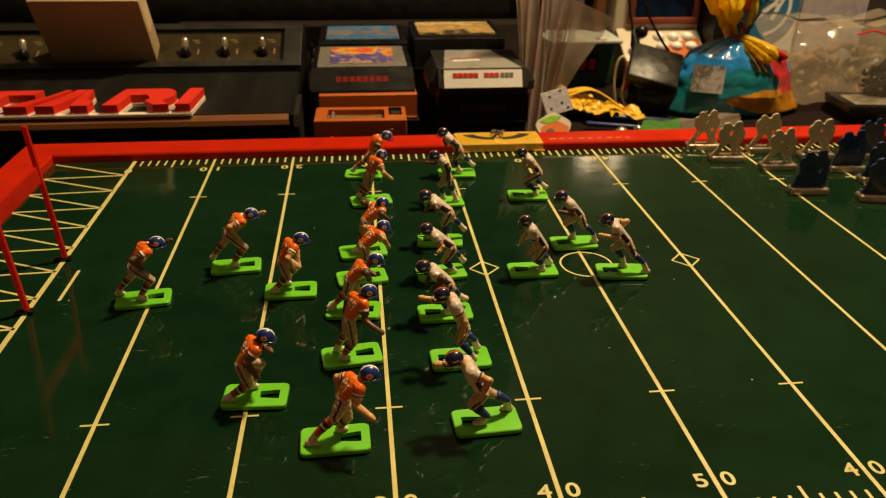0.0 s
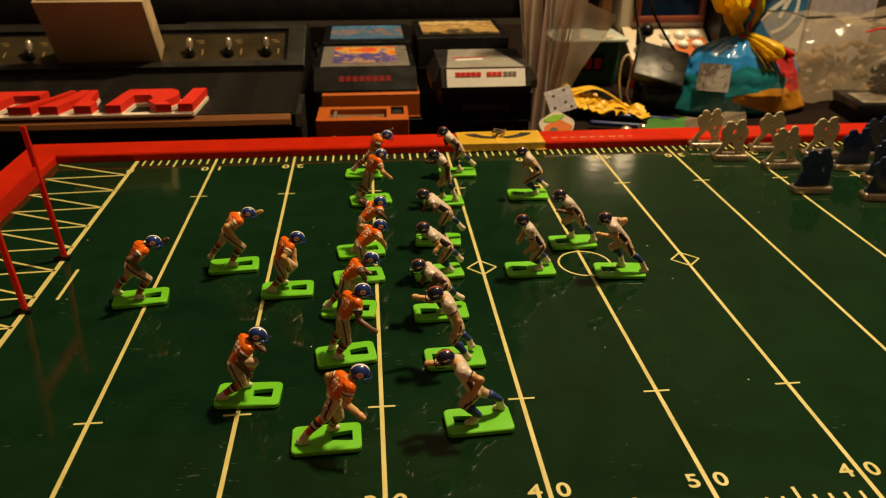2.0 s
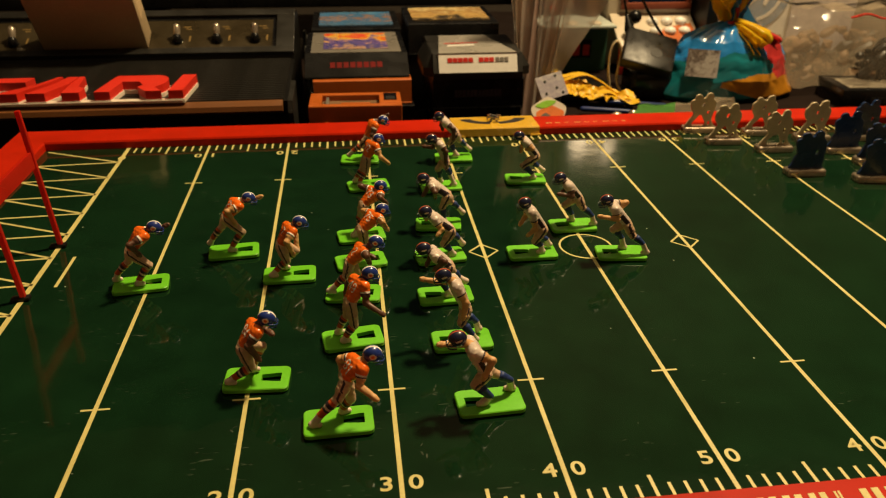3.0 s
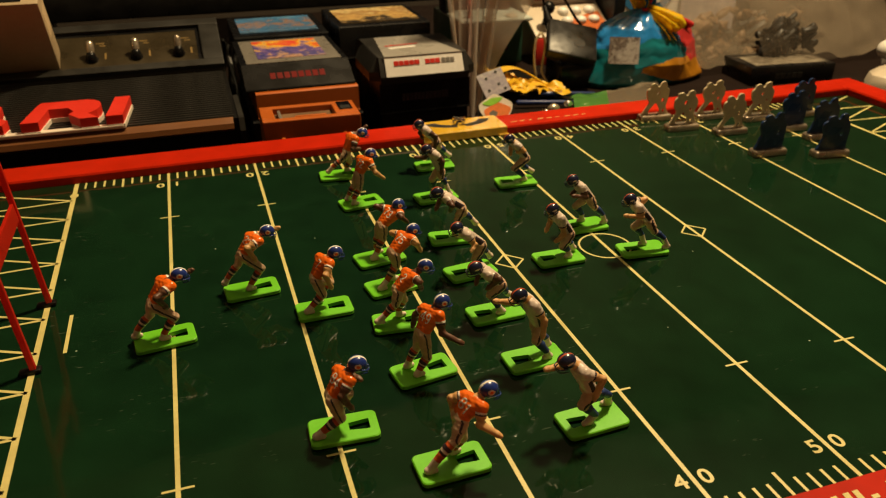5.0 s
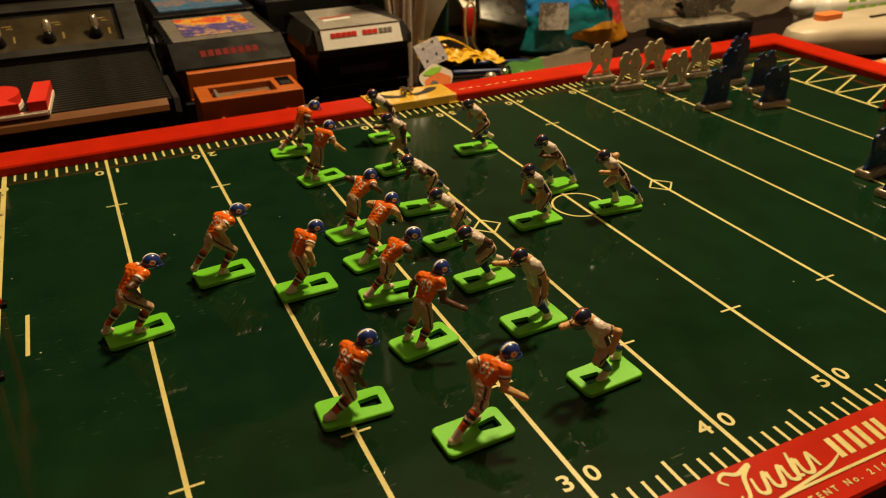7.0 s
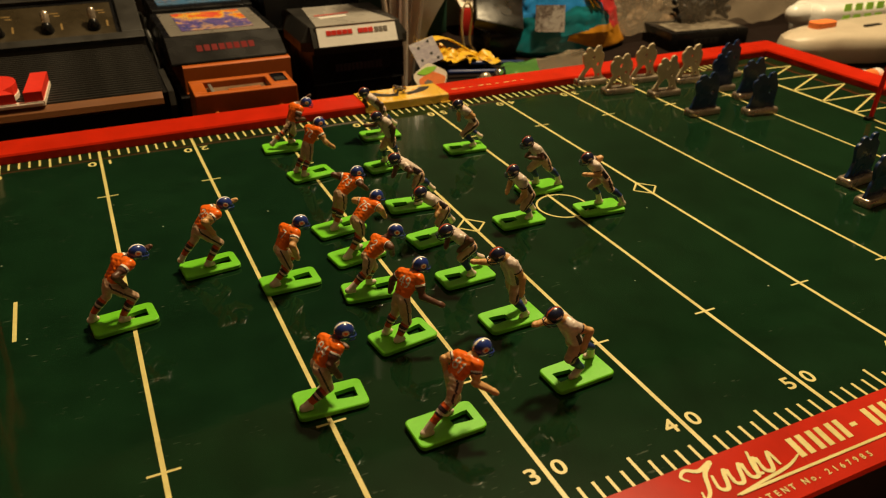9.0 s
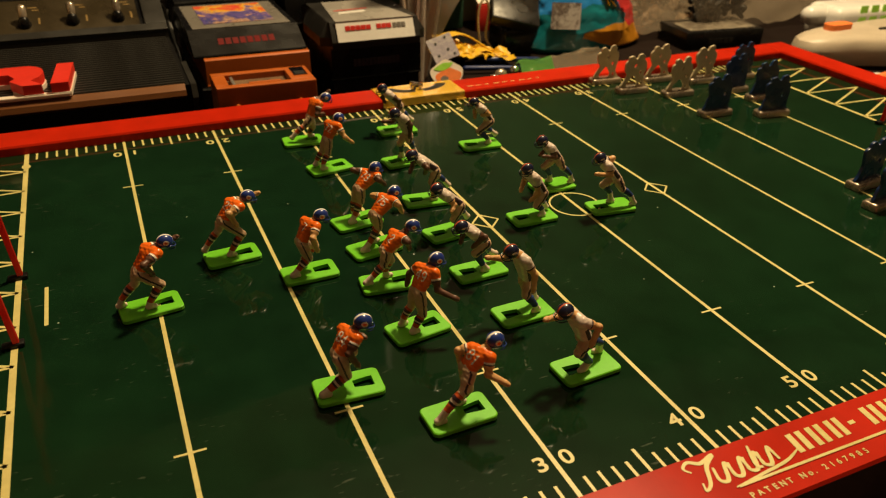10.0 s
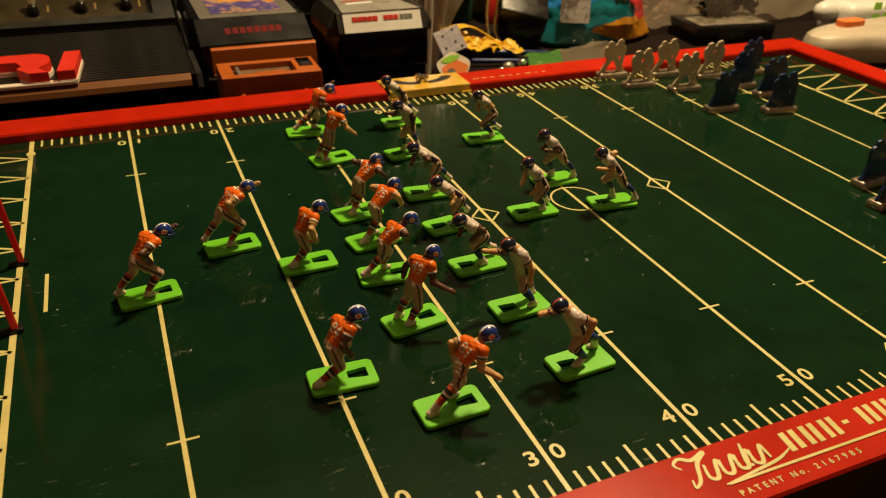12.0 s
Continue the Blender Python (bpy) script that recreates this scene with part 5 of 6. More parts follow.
for k in range(9):
    if k != 5:
        end_bar(0.2435 + 0.0046 * k, 0.2435 + 0.0046 * k + 0.0040, 0.52, 0.74, REDINK)
for k in range(3):
    end_bar(0.2858 + 0.0040 * k, 0.2858 + 0.0040 * k + 0.0033, 0.52, 0.74, LABELGREY)
part("print_bar", Shape().prism([(0.2455, 0.3400), (0.2770, 0.3440), (0.2770, 0.3460), (0.2455, 0.3425)], 0.0342, 0.0346), REDINK, wc, smooth=False)
part("print_bar", Shape().prism([(0.2470, 0.3290), (0.2720, 0.3320), (0.2720, 0.3380), (0.2470, 0.3350)], 0.0342, 0.0346), PAPERWHITE, wc, smooth=False)

# small orange box with a window and a silver sticker, on two stacked sleeves
OB = Matrix.Translation((0.1622, 0.2550, 0)) @ Matrix.Rotation(radians(-1.5), 4, "Z")
ob_t = thing("orange_box", (0.1622, 0.2550, TABLE_Z), "small orange plastic box with a recessed window and sticker", "toy")
g = Shape()
prof_w, d0, d1, zt = 0.0370, -0.0190, 0.0190, 0.0105
for x0, x1, y0, y1 in ((-prof_w, prof_w, d0, -0.0125), (-prof_w, prof_w, 0.0125, d1), (-prof_w, -0.0270, -0.0125, 0.0125), (0.0190, prof_w, -0.0125, 0.0125)):
    g.box(x0, x1, y0, y1, TABLE_Z + 0.010, zt, 0.0008, at=OB)
part("shell", g, ORANGEPL, ob_t, smooth=False)
part("window_well", Shape().box(-0.0270, 0.0190, -0.0125, 0.0125, zt - 0.0080, zt - 0.0050, at=OB), BROWNSTUFF, ob_t, smooth=False)
part("window_bar", Shape().box(-0.0240, -0.0215, -0.0105, 0.0105, zt - 0.0055, zt - 0.0010, 0.0006, at=OB), LABELGREY, ob_t)
part("window_bar", Shape().box(-0.0120, 0.0120, -0.0105, -0.0075, zt - 0.0055, zt - 0.0005, 0.0006, at=OB), ORANGEPL, ob_t)
part("silver_sticker", Shape().box(0.0230, 0.0335, -0.0060, 0.0150, zt - 0.0002, zt + 0.0005, at=OB), CHROME, ob_t, "crumpled silver and black sticker")
part("print_bar", Shape().box(0.0245, 0.0320, -0.0040, 0.0040, zt, zt + 0.0008, at=OB), INK, ob_t, smooth=False)
for px in (-0.0230, 0.0240):
    part("peg", Shape().tube([OB @ Vector((px, d0, -0.004)), OB @ Vector((px, d0 - 0.0055, -0.005))], 0.0019, 0, 10), ORANGEPL, ob_t)
part("base_sleeve", Shape().box(-0.0360, 0.0360, -0.0180, 0.0180, TABLE_Z, TABLE_Z + 0.0100, 0.0008, at=OB), GLOSSBLACK, ob_t)

# ---------------------------------------------------------------- screen behind the console
tv = thing("television", (-0.10, 0.64, TABLE_Z), "large black switched-off flat screen behind the console", "television")
part("screen", Shape().box(-0.75, 0.385, 0.628, 0.634, 0.055, 0.62), SCREEN, tv, smooth=False)
part("bezel", Shape().box(-0.76, 0.395, 0.618, 0.632, 0.020, 0.055, 0.003).box(0.385, 0.395, 0.622, 0.632, 0.055, 0.63).box(-0.76, -0.75, 0.622, 0.632, 0.055, 0.63), BLACK, tv)
part("back", Shape().box(-0.75, 0.385, 0.634, 0.68, 0.03, 0.62, 0.004), BLACK, tv)
part("stand", Shape().box(-0.30, 0.10, 0.60, 0.72, TABLE_Z, TABLE_Z + 0.010, 0.003).box(-0.14, -0.06, 0.645, 0.67, TABLE_Z, 0.05), BLACK, tv)
solo("cable_tangle", Shape().tube([(0.1150, 0.50, TABLE_Z + 0.004), (0.118, 0.47, 0.0), (0.116, 0.44, 0.012), (0.119, 0.41, -0.01), (0.117, 0.38, TABLE_Z + 0.004)], 0.0022, 0, 8)
     .tube([(0.110, 0.52, TABLE_Z + 0.003), (0.1145, 0.47, 0.022), (0.117, 0.455, 0.020), (0.1155, 0.43, -0.02)], 0.0018, 0, 8), GREYPL, "grey cables bunched between console and cartridges", "cable")

# ---------------------------------------------------------------- upright clear sleeves
slv = thing("sleeve_stack", (0.335, 0.36, TABLE_Z), "stack of clear plastic sleeves leaning upright", "plastic sleeves")
TONES = [CLEAR, film("tan_sleeve", (0.74, 0.58, 0.44), 0.22, 0.14), CLEAR, film("rose_sleeve", (0.68, 0.50, 0.44), 0.20, 0.14), CLEAR, film("pale_sleeve", (0.80, 0.72, 0.64), 0.25, 0.12), CLEAR, film("brown_sleeve", (0.50, 0.33, 0.22), 0.15, 0.14), CLEAR]
for k, tone in enumerate(TONES):
    x0, yb = 0.3130 + 0.0038 * k, 0.3300 + 0.0040 * k

    def bend(u, v, k=k, x0=x0, yb=yb):
        z = TABLE_Z + 0.001 + v * 0.175
        return (x0 + 0.022 * u + (-0.014 + 0.0062 * k) * v + 0.0030 * math.sin(5.0 * u + 3.1 * v + 1.7 * k), yb + u * 0.055 + 0.012 * v + 0.002 * math.sin(7 * u + k), z)

    part("sleeve", Shape().sheet(bend, 12, 14), tone, slv)
part("sleeve", Shape().sheet(lambda u, v: (0.3450 + 0.052 * u * (0.35 + 0.65 * v) + 0.012 * v, 0.3720 + 0.012 * u + 0.004 * math.sin(5 * v), -0.020 + v * 0.105 - 0.022 * u * v), 8, 10), CLEAR, slv)

# ---------------------------------------------------------------- toy arcade cabinets
cab = thing("toy_arcade_cabinet", (0.427, 0.58, TABLE_Z), "small dark green toy arcade cabinet with a pale control deck", "arcade toy", "arcade toys")
part("case", Shape().box(0.385, 0.470, 0.545, 0.64, TABLE_Z, 0.0080, 0.002), DKGREEN, cab)
part("deck", Shape().box(0.383, 0.472, 0.522, 0.600, 0.0080, 0.0118, 0.0012), TEALDECK, cab)
part("screen", Shape().box(0.392, 0.452, 0.590, 0.600, 0.0120, 0.1300), SCREEN, cab, smooth=False)
part("side_post", Shape().box(0.452, 0.464, 0.575, 0.600, 0.0120, 0.1400, 0.001), WALNUT, cab)
part("side_post", Shape().box(0.380, 0.392, 0.575, 0.600, 0.0120, 0.1400, 0.001), BLACK, cab)
for bx in (0.421, 0.449):
    part("button", Shape().ball((bx, 0.533, 0.0123), (0.0075, 0.0075, 0.0035), 0, 12, 7), GADGET, cab, "white domed button")
part("joystick", Shape().tube([(0.398, 0.54, 0.011), (0.398, 0.54, 0.025)], 0.0015, 0, 8).ball((0.398, 0.54, 0.028), 0.0045, 0, 12, 8), REDINK, cab, "red ball-topped stick")
part("coin_door", Shape().box(0.424, 0.450, 0.5425, 0.546, -0.030, -0.008, 0.001), BLACK, cab)
for bx in (0.4275, 0.4395):
    part("coin_slot", Shape().box(bx, bx + 0.008, 0.5415, 0.5435, -0.027, -0.014, 0.0005), REDINK, cab)

cab2 = thing("toy_arcade_cabinet", (0.535, 0.59, TABLE_Z), "small white toy arcade cabinet with red frame and white buttons", "arcade toy", "arcade toys")
part("case", Shape().box(0.476, 0.584, 0.575, 0.66, TABLE_Z, 0.1500, 0.003), GADGET, cab2)
part("side_panel", Shape().box(0.584, 0.600, 0.530, 0.66, TABLE_Z, 0.1500, 0.002), BLACK, cab2)
part("screen_frame", Shape().box(0.492, 0.580, 0.568, 0.576, 0.0210, 0.0290, 0.001).box(0.492, 0.499, 0.568, 0.576, 0.029, 0.145, 0.001).box(0.573, 0.580, 0.568, 0.576, 0.029, 0.145, 0.001), REDWOOD, cab2)
part("screen", Shape().box(0.499, 0.573, 0.5725, 0.5745, 0.0290, 0.1400), SCREEN, cab2, smooth=False)
DECK = Matrix.Translation((0.541, 0.575, 0.0160)) @ Matrix.Rotation(radians(30), 4, "X")
part("deck", Shape().box(-0.062, 0.041, -0.058, 0.0, -0.006, 0.0, 0.001, at=DECK), GADGET, cab2, "white control deck")
part("deck_front", Shape().box(0.479, 0.582, 0.524, 0.530, TABLE_Z, -0.015, 0.001), REDINK, cab2)
part("deck_art", Shape().prism([(-0.020, -0.056), (0.040, -0.056), (0.036, -0.020), (0.000, -0.028)], 0.0, 0.0006, at=DECK), ORANGEPL, cab2, smooth=False)
for i in range(3):
    for j in range(2):
        part("button", Shape().ball(DECK @ Vector((-0.012 + 0.018 * i, -0.034 + 0.017 * j, 0.001)), (0.0076, 0.0076, 0.0055), 0, 12, 7), PAPERWHITE, cab2, "white domed button")
part("joystick", Shape().tube([DECK @ Vector((-0.045, -0.035, 0)), DECK @ Vector((-0.045, -0.035, 0.02))], 0.002, 0, 8).ball(DECK @ Vector((-0.045, -0.035, 0.024)), 0.008, 0, 14, 9), GLOSSBLACK, cab2, "black ball-topped stick")

# ---------------------------------------------------------------- black charger box with its lead
chg = thing("charger_box", (0.480, 0.43, TABLE_Z), "black plastic charger box tilted on black clutter", "charger")
CH = Matrix.Translation((0.4780, 0.4330, 0.0010)) @ Matrix.Rotation(radians(-10), 4, "Z") @ Matrix.Rotation(radians(34), 4, "X") @ Matrix.Rotation(radians(6), 4, "Y") @ Matrix.Rotation(radians(-13), 4, "Z")
part("case", Shape().box(-0.0275, 0.0275, -0.0250, 0.0250, -0.0070, 0.0060, 0.0025, at=CH), BLACK, chg)
part("logo_dimple", Shape().prism([(0.0070 + 0.0065 * math.cos(k * math.pi / 10), -0.004 + 0.0065 * math.sin(k * math.pi / 10)) for k in range(20)], 0.0058, 0.0064, at=CH), BLACK, chg, smooth=False)
part("lower_box", Shape().box(0.4600, 0.5030, 0.4180, 0.4600, TABLE_Z, -0.0180, 0.004), GLOSSBLACK, chg)
part("plug", Shape().tube([(0.4730, 0.470, 0.0060), (0.4700, 0.478, 0.0170), (0.4680, 0.484, 0.0300)], [0.0062, 0.0056, 0.0022], 0, 12), GLOSSBLACK, chg)
part("lead", Shape().tube([(0.4680, 0.484, 0.030), (0.4640, 0.49, 0.050), (0.4620, 0.50, 0.085), (0.468, 0.52, 0.14)], 0.0014, 0, 8), GLOSSBLACK, chg)
solo("black_cable", Shape().tube(smooth_line([(0.4600, 0.47, 0.095), (0.474, 0.465, 0.055), (0.492, 0.462, 0.026), (0.508, 0.462, 0.004), (0.516, 0.47, -0.03), (0.52, 0.48, TABLE_Z + 0.002)]), 0.0015, 0, 8), GLOSSBLACK, "thin black cable hanging over the arcade toy", "cable")
solo("grey_cable_loop", Shape().tube(smooth_line([(0.4430, 0.44, TABLE_Z + 0.002), (0.4380, 0.44, -0.02), (0.4380, 0.44, 0.002), (0.4440, 0.44, 0.012), (0.4500, 0.44, 0.000), (0.4480, 0.44, -0.03), (0.455, 0.43, TABLE_Z + 0.002)]), 0.0014, 0, 8), SILVER, "loop of grey cable on the table", "cable")

# ---------------------------------------------------------------- tied foil bag
bag = thing("foil_sweet_bag", (0.570, 0.432, TABLE_Z), "shiny blue teal foil bag with tied yellow red top", "sweet bag")
g = Shape()
NU, NV = 168, 90
vs, fs, ms = [], [], []
for j in range(NV + 1):
    v = j / NV
    w = [(0, 0.071, 0.034), (0.06, 0.075, 0.040), (0.30, 0.064, 0.042), (0.55, 0.058, 0.036), (0.78, 0.047, 0.028), (0.92, 0.028, 0.018), (1.0, 0.007, 0.006)]
    for (v0, a0, b0), (v1, a1, b1) in zip(w, w[1:]):
        if v0 <= v <= v1:
            q = (v - v0) / (v1 - v0)
            rx, ry = a0 + (a1 - a0) * q, b0 + (b1 - b0) * q
    for i in range(NU):
        a = 2 * math.pi * i / NU
        cx, cy, cz = math.cos(a), math.sin(a), TABLE_Z + 0.001 + v * 0.0780
        crease = 1 + 0.05 * wob(cx * 2.2, cy * 2.2, v * 3 + 5) + (0.3 + 0.7 * v) * 0.075 * abs(wob(cx * 4 + 9, cy * 4, v * 5)) + v * 0.05 * abs(wob(cx * 9 + 3, cy * 9, v * 8)) + 0.05 * math.sin(11 * a + 4 * v) * v * v
        vs.append((0.5670 + 0.001 * v + 1.07 * rx * cx * crease, 0.4340 + ry * cy * crease, cz + 0.004 * wob(cx * 3, cy * 3, 2) * min(1.0, v * 4)))
for j in range(NV):
    for i in range(NU):
        fs.append((j * NU + i, j * NU + (i + 1) % NU, (j + 1) * NU + (i + 1) % NU, (j + 1) * NU + i))
        a, v = 2 * math.pi * (i + 0.5) / NU, (j + 0.5) / NV
        x = math.cos(a) + 0.05 * wob(v * 9, a * 3, 1)
        m = 0
        if v > 0.58 + 0.08 * math.sin(3 * a):
            m = 1
        if -0.30 < x and v < 0.40 - 0.20 * max(0, 0.30 - x) and v > 0.03 + 0.26 * max(0, 0.40 - x):
            m = 2
        if 0.58 < x + 0.45 * (v - 0.5) < 0.92 and math.sin(a) < 0 and 0.30 < v < 0.88:
            m = 3
        if v < 0.06 and x < 0.4:
            m = 0
        ms.append(m)
g.v, g.f, g.m = vs, fs, ms
part("body", g, [TEAL, FOILBLUE, FOILORANGE, FOILRED], bag)
g = Shape()


def frill(cx, cy, cz, w, h, ph, m, tilt=0.0):
    def fn(u, v):
        r = 0.006 + w * v ** 1.1
        a = -0.3 + (u - 0.5) * 4.2 + ph
        return (cx + r * math.sin(a) + tilt * v, cy - r * 0.55 * math.cos(a) + 0.006 * math.sin(19 * u + ph) * (0.3 + v) + 0.008 * wob(u * 9, v * 6, ph + 3), cz + h * v + 0.005 * math.sin(17 * u + ph) * v + 0.009 * wob(u * 7, v * 5, ph))
    g.sheet(fn, 60, 18, m)


frill(0.5660, 0.4360, 0.0310, 0.030, 0.050, -0.4, 0, -0.016)
frill(0.5670, 0.4360, 0.0310, 0.022, 0.066, 1.6, 1, 0.000)
frill(0.5660, 0.4340, 0.0320, 0.024, 0.058, -0.9, 0, -0.014)
frill(0.5680, 0.4330, 0.0310, 0.012, 0.050, 0.9, 2, 0.006)
part("ruffled_top", g, [FOILYELLOW, FOILRED, FOILBLUE], bag, "ruffled yellow and red foil top")
g = Shape()


def drape(x0, z0, x1, z1, w, ph, m):
    """Foil folded over the tie and hanging down the bag."""
    def fn(u, v):
        q = w * (0.35 + 0.65 * v) * (u - 0.5)
        return (x0 + (x1 - x0) * v + 0.45 * q, 0.4260 - 0.026 * math.sin(v * 1.5) + 0.004 * math.sin(21 * u + ph) + 0.003 * wob(u * 6, v * 6, ph), z0 + (z1 - z0) * v ** 1.3 + 0.9 * q + 0.003 * math.sin(15 * u + ph) * v)
    g.sheet(fn, 40, 18, m)


drape(0.5640, 0.0320, 0.5900, 0.0120, 0.030, 0.3, 0)
drape(0.5660, 0.0330, 0.6040, 0.0150, 0.012, 1.4, 1)
drape(0.5630, 0.0310, 0.5820, 0.0120, 0.018, 2.2, 0)
part("folded_neck", g, [FOILYELLOW, FOILRED], bag)
part("neck_tie", Shape().tube([(0.5600, 0.430, 0.0310), (0.5660, 0.4260, 0.0315), (0.5720, 0.430, 0.0310)], 0.0022, 0, 8), FOILRED, bag)
part("clear_label", Shape().box(-0.0160, 0.0160, -0.0005, 0.0, -0.0140, 0.0140, at=Matrix.Translation((0.5250, 0.4010, -0.0040)) @ Matrix.Rotation(radians(-24), 4, "Z") @ Matrix.Rotation(radians(-14), 4, "X")), picture("silver_label", [(0.30, 0.27, 0.28), (0.50, 0.46, 0.44), (0.12, 0.09, 0.08), (0.42, 0.36, 0.33)], 4.0, 0.2), bag, "square silver label", smooth=False)

# ---------------------------------------------------------------- zip bag, printed cards and dark box
solo("round_logo_card", Shape().box(0.6450, 0.7700, 0.6400, 0.6430, TABLE_Z, 0.1200), PAPERWHITE, "white card with a blue round print leaning at the back", "card")
g = Shape()
ringc = (0.700, 0.030)
g.add([(ringc[0] + 0.050 * math.cos(2 * math.pi * k / 40), 0.6385, ringc[1] + 0.050 * math.sin(2 * math.pi * k / 40)) for k in range(40)], [tuple(range(40))])
solo("blue_disc_print", g, POSTERBLUE, "blue disc printed on the white card", "print")
g = Shape()
for pts in ([(0.672, 0.004), (0.676, 0.000), (0.722, 0.036), (0.718, 0.041)], [(0.722, 0.046), (0.728, 0.040), (0.716, 0.012), (0.711, 0.014)], [(0.724, 0.046), (0.724, 0.039), (0.690, 0.038), (0.690, 0.044)]):
    g.add([(x, 0.6375, z) for x, z in pts], [(0, 1, 2, 3)])
ringw = [(ringc[0] + r * math.cos(w), 0.6375, ringc[1] + r * math.sin(w)) for w in [math.pi * (-0.45 + 0.9 * k / 24) for k in range(25)] for r in (0.034, 0.0385)]
g.add(ringw, [(2 * k, 2 * k + 1, 2 * k + 3, 2 * k + 2) for k in range(24)])
solo("white_arrow_print", g, PAPERWHITE, "white arrow and ring printed on the blue disc", "print")
solo("lilac_card", Shape().box(0.7480, 0.8400, 0.6280, 0.6300, TABLE_Z, 0.1000), LILAC, "pale lilac patterned card standing at the back", "card")

zb = thing("zip_bag", (0.72, 0.47, TABLE_Z), "clear zip bag holding brown model parts", "plastic bag")
zfun = lambda u, v: (0.6050 + 0.33 * u + 0.03 * (1 - v), 0.4150 + 0.115 * v + 0.010 * wob(u * 5, v * 4, 3), TABLE_Z + 0.010 + 0.078 * math.sin(min(1.0, 0.05 + v * 1.05) * math.pi * 0.5) - 0.03 * (u - 0.3) ** 2 + 0.016 * wob(u * 4, v * 3, 1) + 0.008 * wob(u * 12, v * 8, 7))  # noqa: E731
part("film", Shape().sheet(zfun, 40, 22), ZIPFILM, zb)
for dv in (0.86, 0.90):
    pts = [Vector(zfun(0.02 + 0.96 * k / 20, dv)) + Vector((0, -0.001, 0.001)) for k in range(21)]
    part("zip_strip", Shape().tube(pts, 0.0007, 0, 6), GREYPL, zb)
random.seed(5)
g = Shape()
for k in range(110):
    c0 = Vector((random.uniform(0.645, 0.83), random.uniform(0.45, 0.52), random.uniform(TABLE_Z + 0.006, TABLE_Z + 0.052)))
    a = random.uniform(0, 6.3)
    d = Vector((math.cos(a), 0.4 * math.sin(a), 0.6 * math.sin(a * 1.7))) * random.uniform(0.003, 0.011)
    g.tube([c0 - d, c0, c0 + d], [random.uniform(0.002, 0.006), random.uniform(0.004, 0.009), 0.003], random.choice((0, 0, 1, 2)), 7)
part("model_parts", g, [BROWNSTUFF, GREYPL, mat("tan_parts", (0.20, 0.115, 0.055), 0.6)], zb, "jumble of brown and tan plastic parts")

db = thing("dark_flat_box", (0.69, 0.385, TABLE_Z), "flat black box in a clear wrap, pale reflection painted on its lid", "box")
DBM = Matrix.Translation((0.6680, 0.3660, -0.006)) @ Matrix.Rotation(radians(-6), 4, "Z")
part("case", Shape().box(0.0, 0.105, 0.0, 0.060, TABLE_Z + 0.006, -0.0200, 0.0015, at=DBM), GLOSSBLACK, db)
# beige patches paint the clear wrap's reflection onto the black lid
part("lid_sheen", Shape().box(0.008, 0.098, 0.006, 0.045, -0.0202, -0.0194, at=DBM), picture("wrap_sheen", [(0.05, 0.045, 0.04), (0.30, 0.26, 0.20), (0.10, 0.08, 0.06), (0.45, 0.40, 0.30)], 4.0), db, smooth=False)
for k in range(5):
    part("print_bar", Shape().box(0.030 + 0.007 * k, 0.0355 + 0.007 * k, -0.0006, 0.0002, -0.0345, -0.0285, at=DBM), GREYPL, db, smooth=False)
dz = thing("dark_parts_bag", (0.74, 0.40, -0.026), "clear zip bag of black model parts on the flat box", "plastic bag")
bagfun = lambda u, v: (0.682 + 0.130 * u + 0.010 * v, 0.368 + 0.066 * v + 0.006 * wob(u * 5, v * 4, 6), -0.0245 + 0.060 * math.sin(v * 1.7) + 0.007 * wob(u * 6, v * 5, 2) * v)  # noqa: E731
part("film", Shape().sheet(bagfun, 24, 14), DARKFILM, dz)
part("red_zip", Shape().tube([Vector(bagfun(0.05 + 0.045 * k, 0.93)) + Vector((0, -0.001, 0.001)) for k in range(21)], 0.0012, 0, 6), REDINK, dz, "red zip strip")
g = Shape()
for k in range(46):
    c0 = Vector((random.uniform(0.715, 0.780), random.uniform(0.394, 0.428), random.uniform(-0.019, 0.010)))
    a = random.uniform(0, 6.3)
    d = Vector((math.cos(a), 0.3 * math.sin(a), math.sin(a * 2.3))) * random.uniform(0.003, 0.009)
    g.tube([c0 - d, c0 + d], [random.uniform(0.003, 0.006), 0.003], 0, 7)
part("model_parts", g, [BLACK], dz, "black plastic model parts")

# ---------------------------------------------------------------- cream toy controller and its white box
gd = thing("toy_blaster_remote", (0.82, 0.25, TABLE_Z), "cream white moulded toy with an orange button", "toy")
outl = [(0.716, 0.268), (0.722, 0.250), (0.742, 0.238), (0.764, 0.234), (0.782, 0.226), (0.802, 0.216), (0.850, 0.207), (0.930, 0.203), (0.970, 0.225), (0.965, 0.272), (0.910, 0.288), (0.830, 0.292), (0.755, 0.290), (0.726, 0.283)]
bm = bmesh.new()
loops = []
for z, e in ((TABLE_Z + 0.002, 0.90), (TABLE_Z + 0.010, 1.0), (-0.027, 1.0), (-0.0195, 0.975), (-0.0150, 0.90), (-0.0128, 0.75)):
    cx, cy = 0.84, 0.255
    loops.append([bm.verts.new((0.028 + cx + (x - cx) * e, 0.012 + cy + (y - cy) * e, z + 0.004 * (x - 0.7) / 0.25)) for x, y in outl])
n = len(outl)
for l0, l1 in zip(loops, loops[1:]):
    for k in range(n):
        bm.faces.new((l0[k], l0[(k + 1) % n], l1[(k + 1) % n], l1[k]))
bm.faces.new(loops[-1])
bm.faces.new(loops[0][::-1])
part("shell", Shape().bm(bm), GADGET, gd)
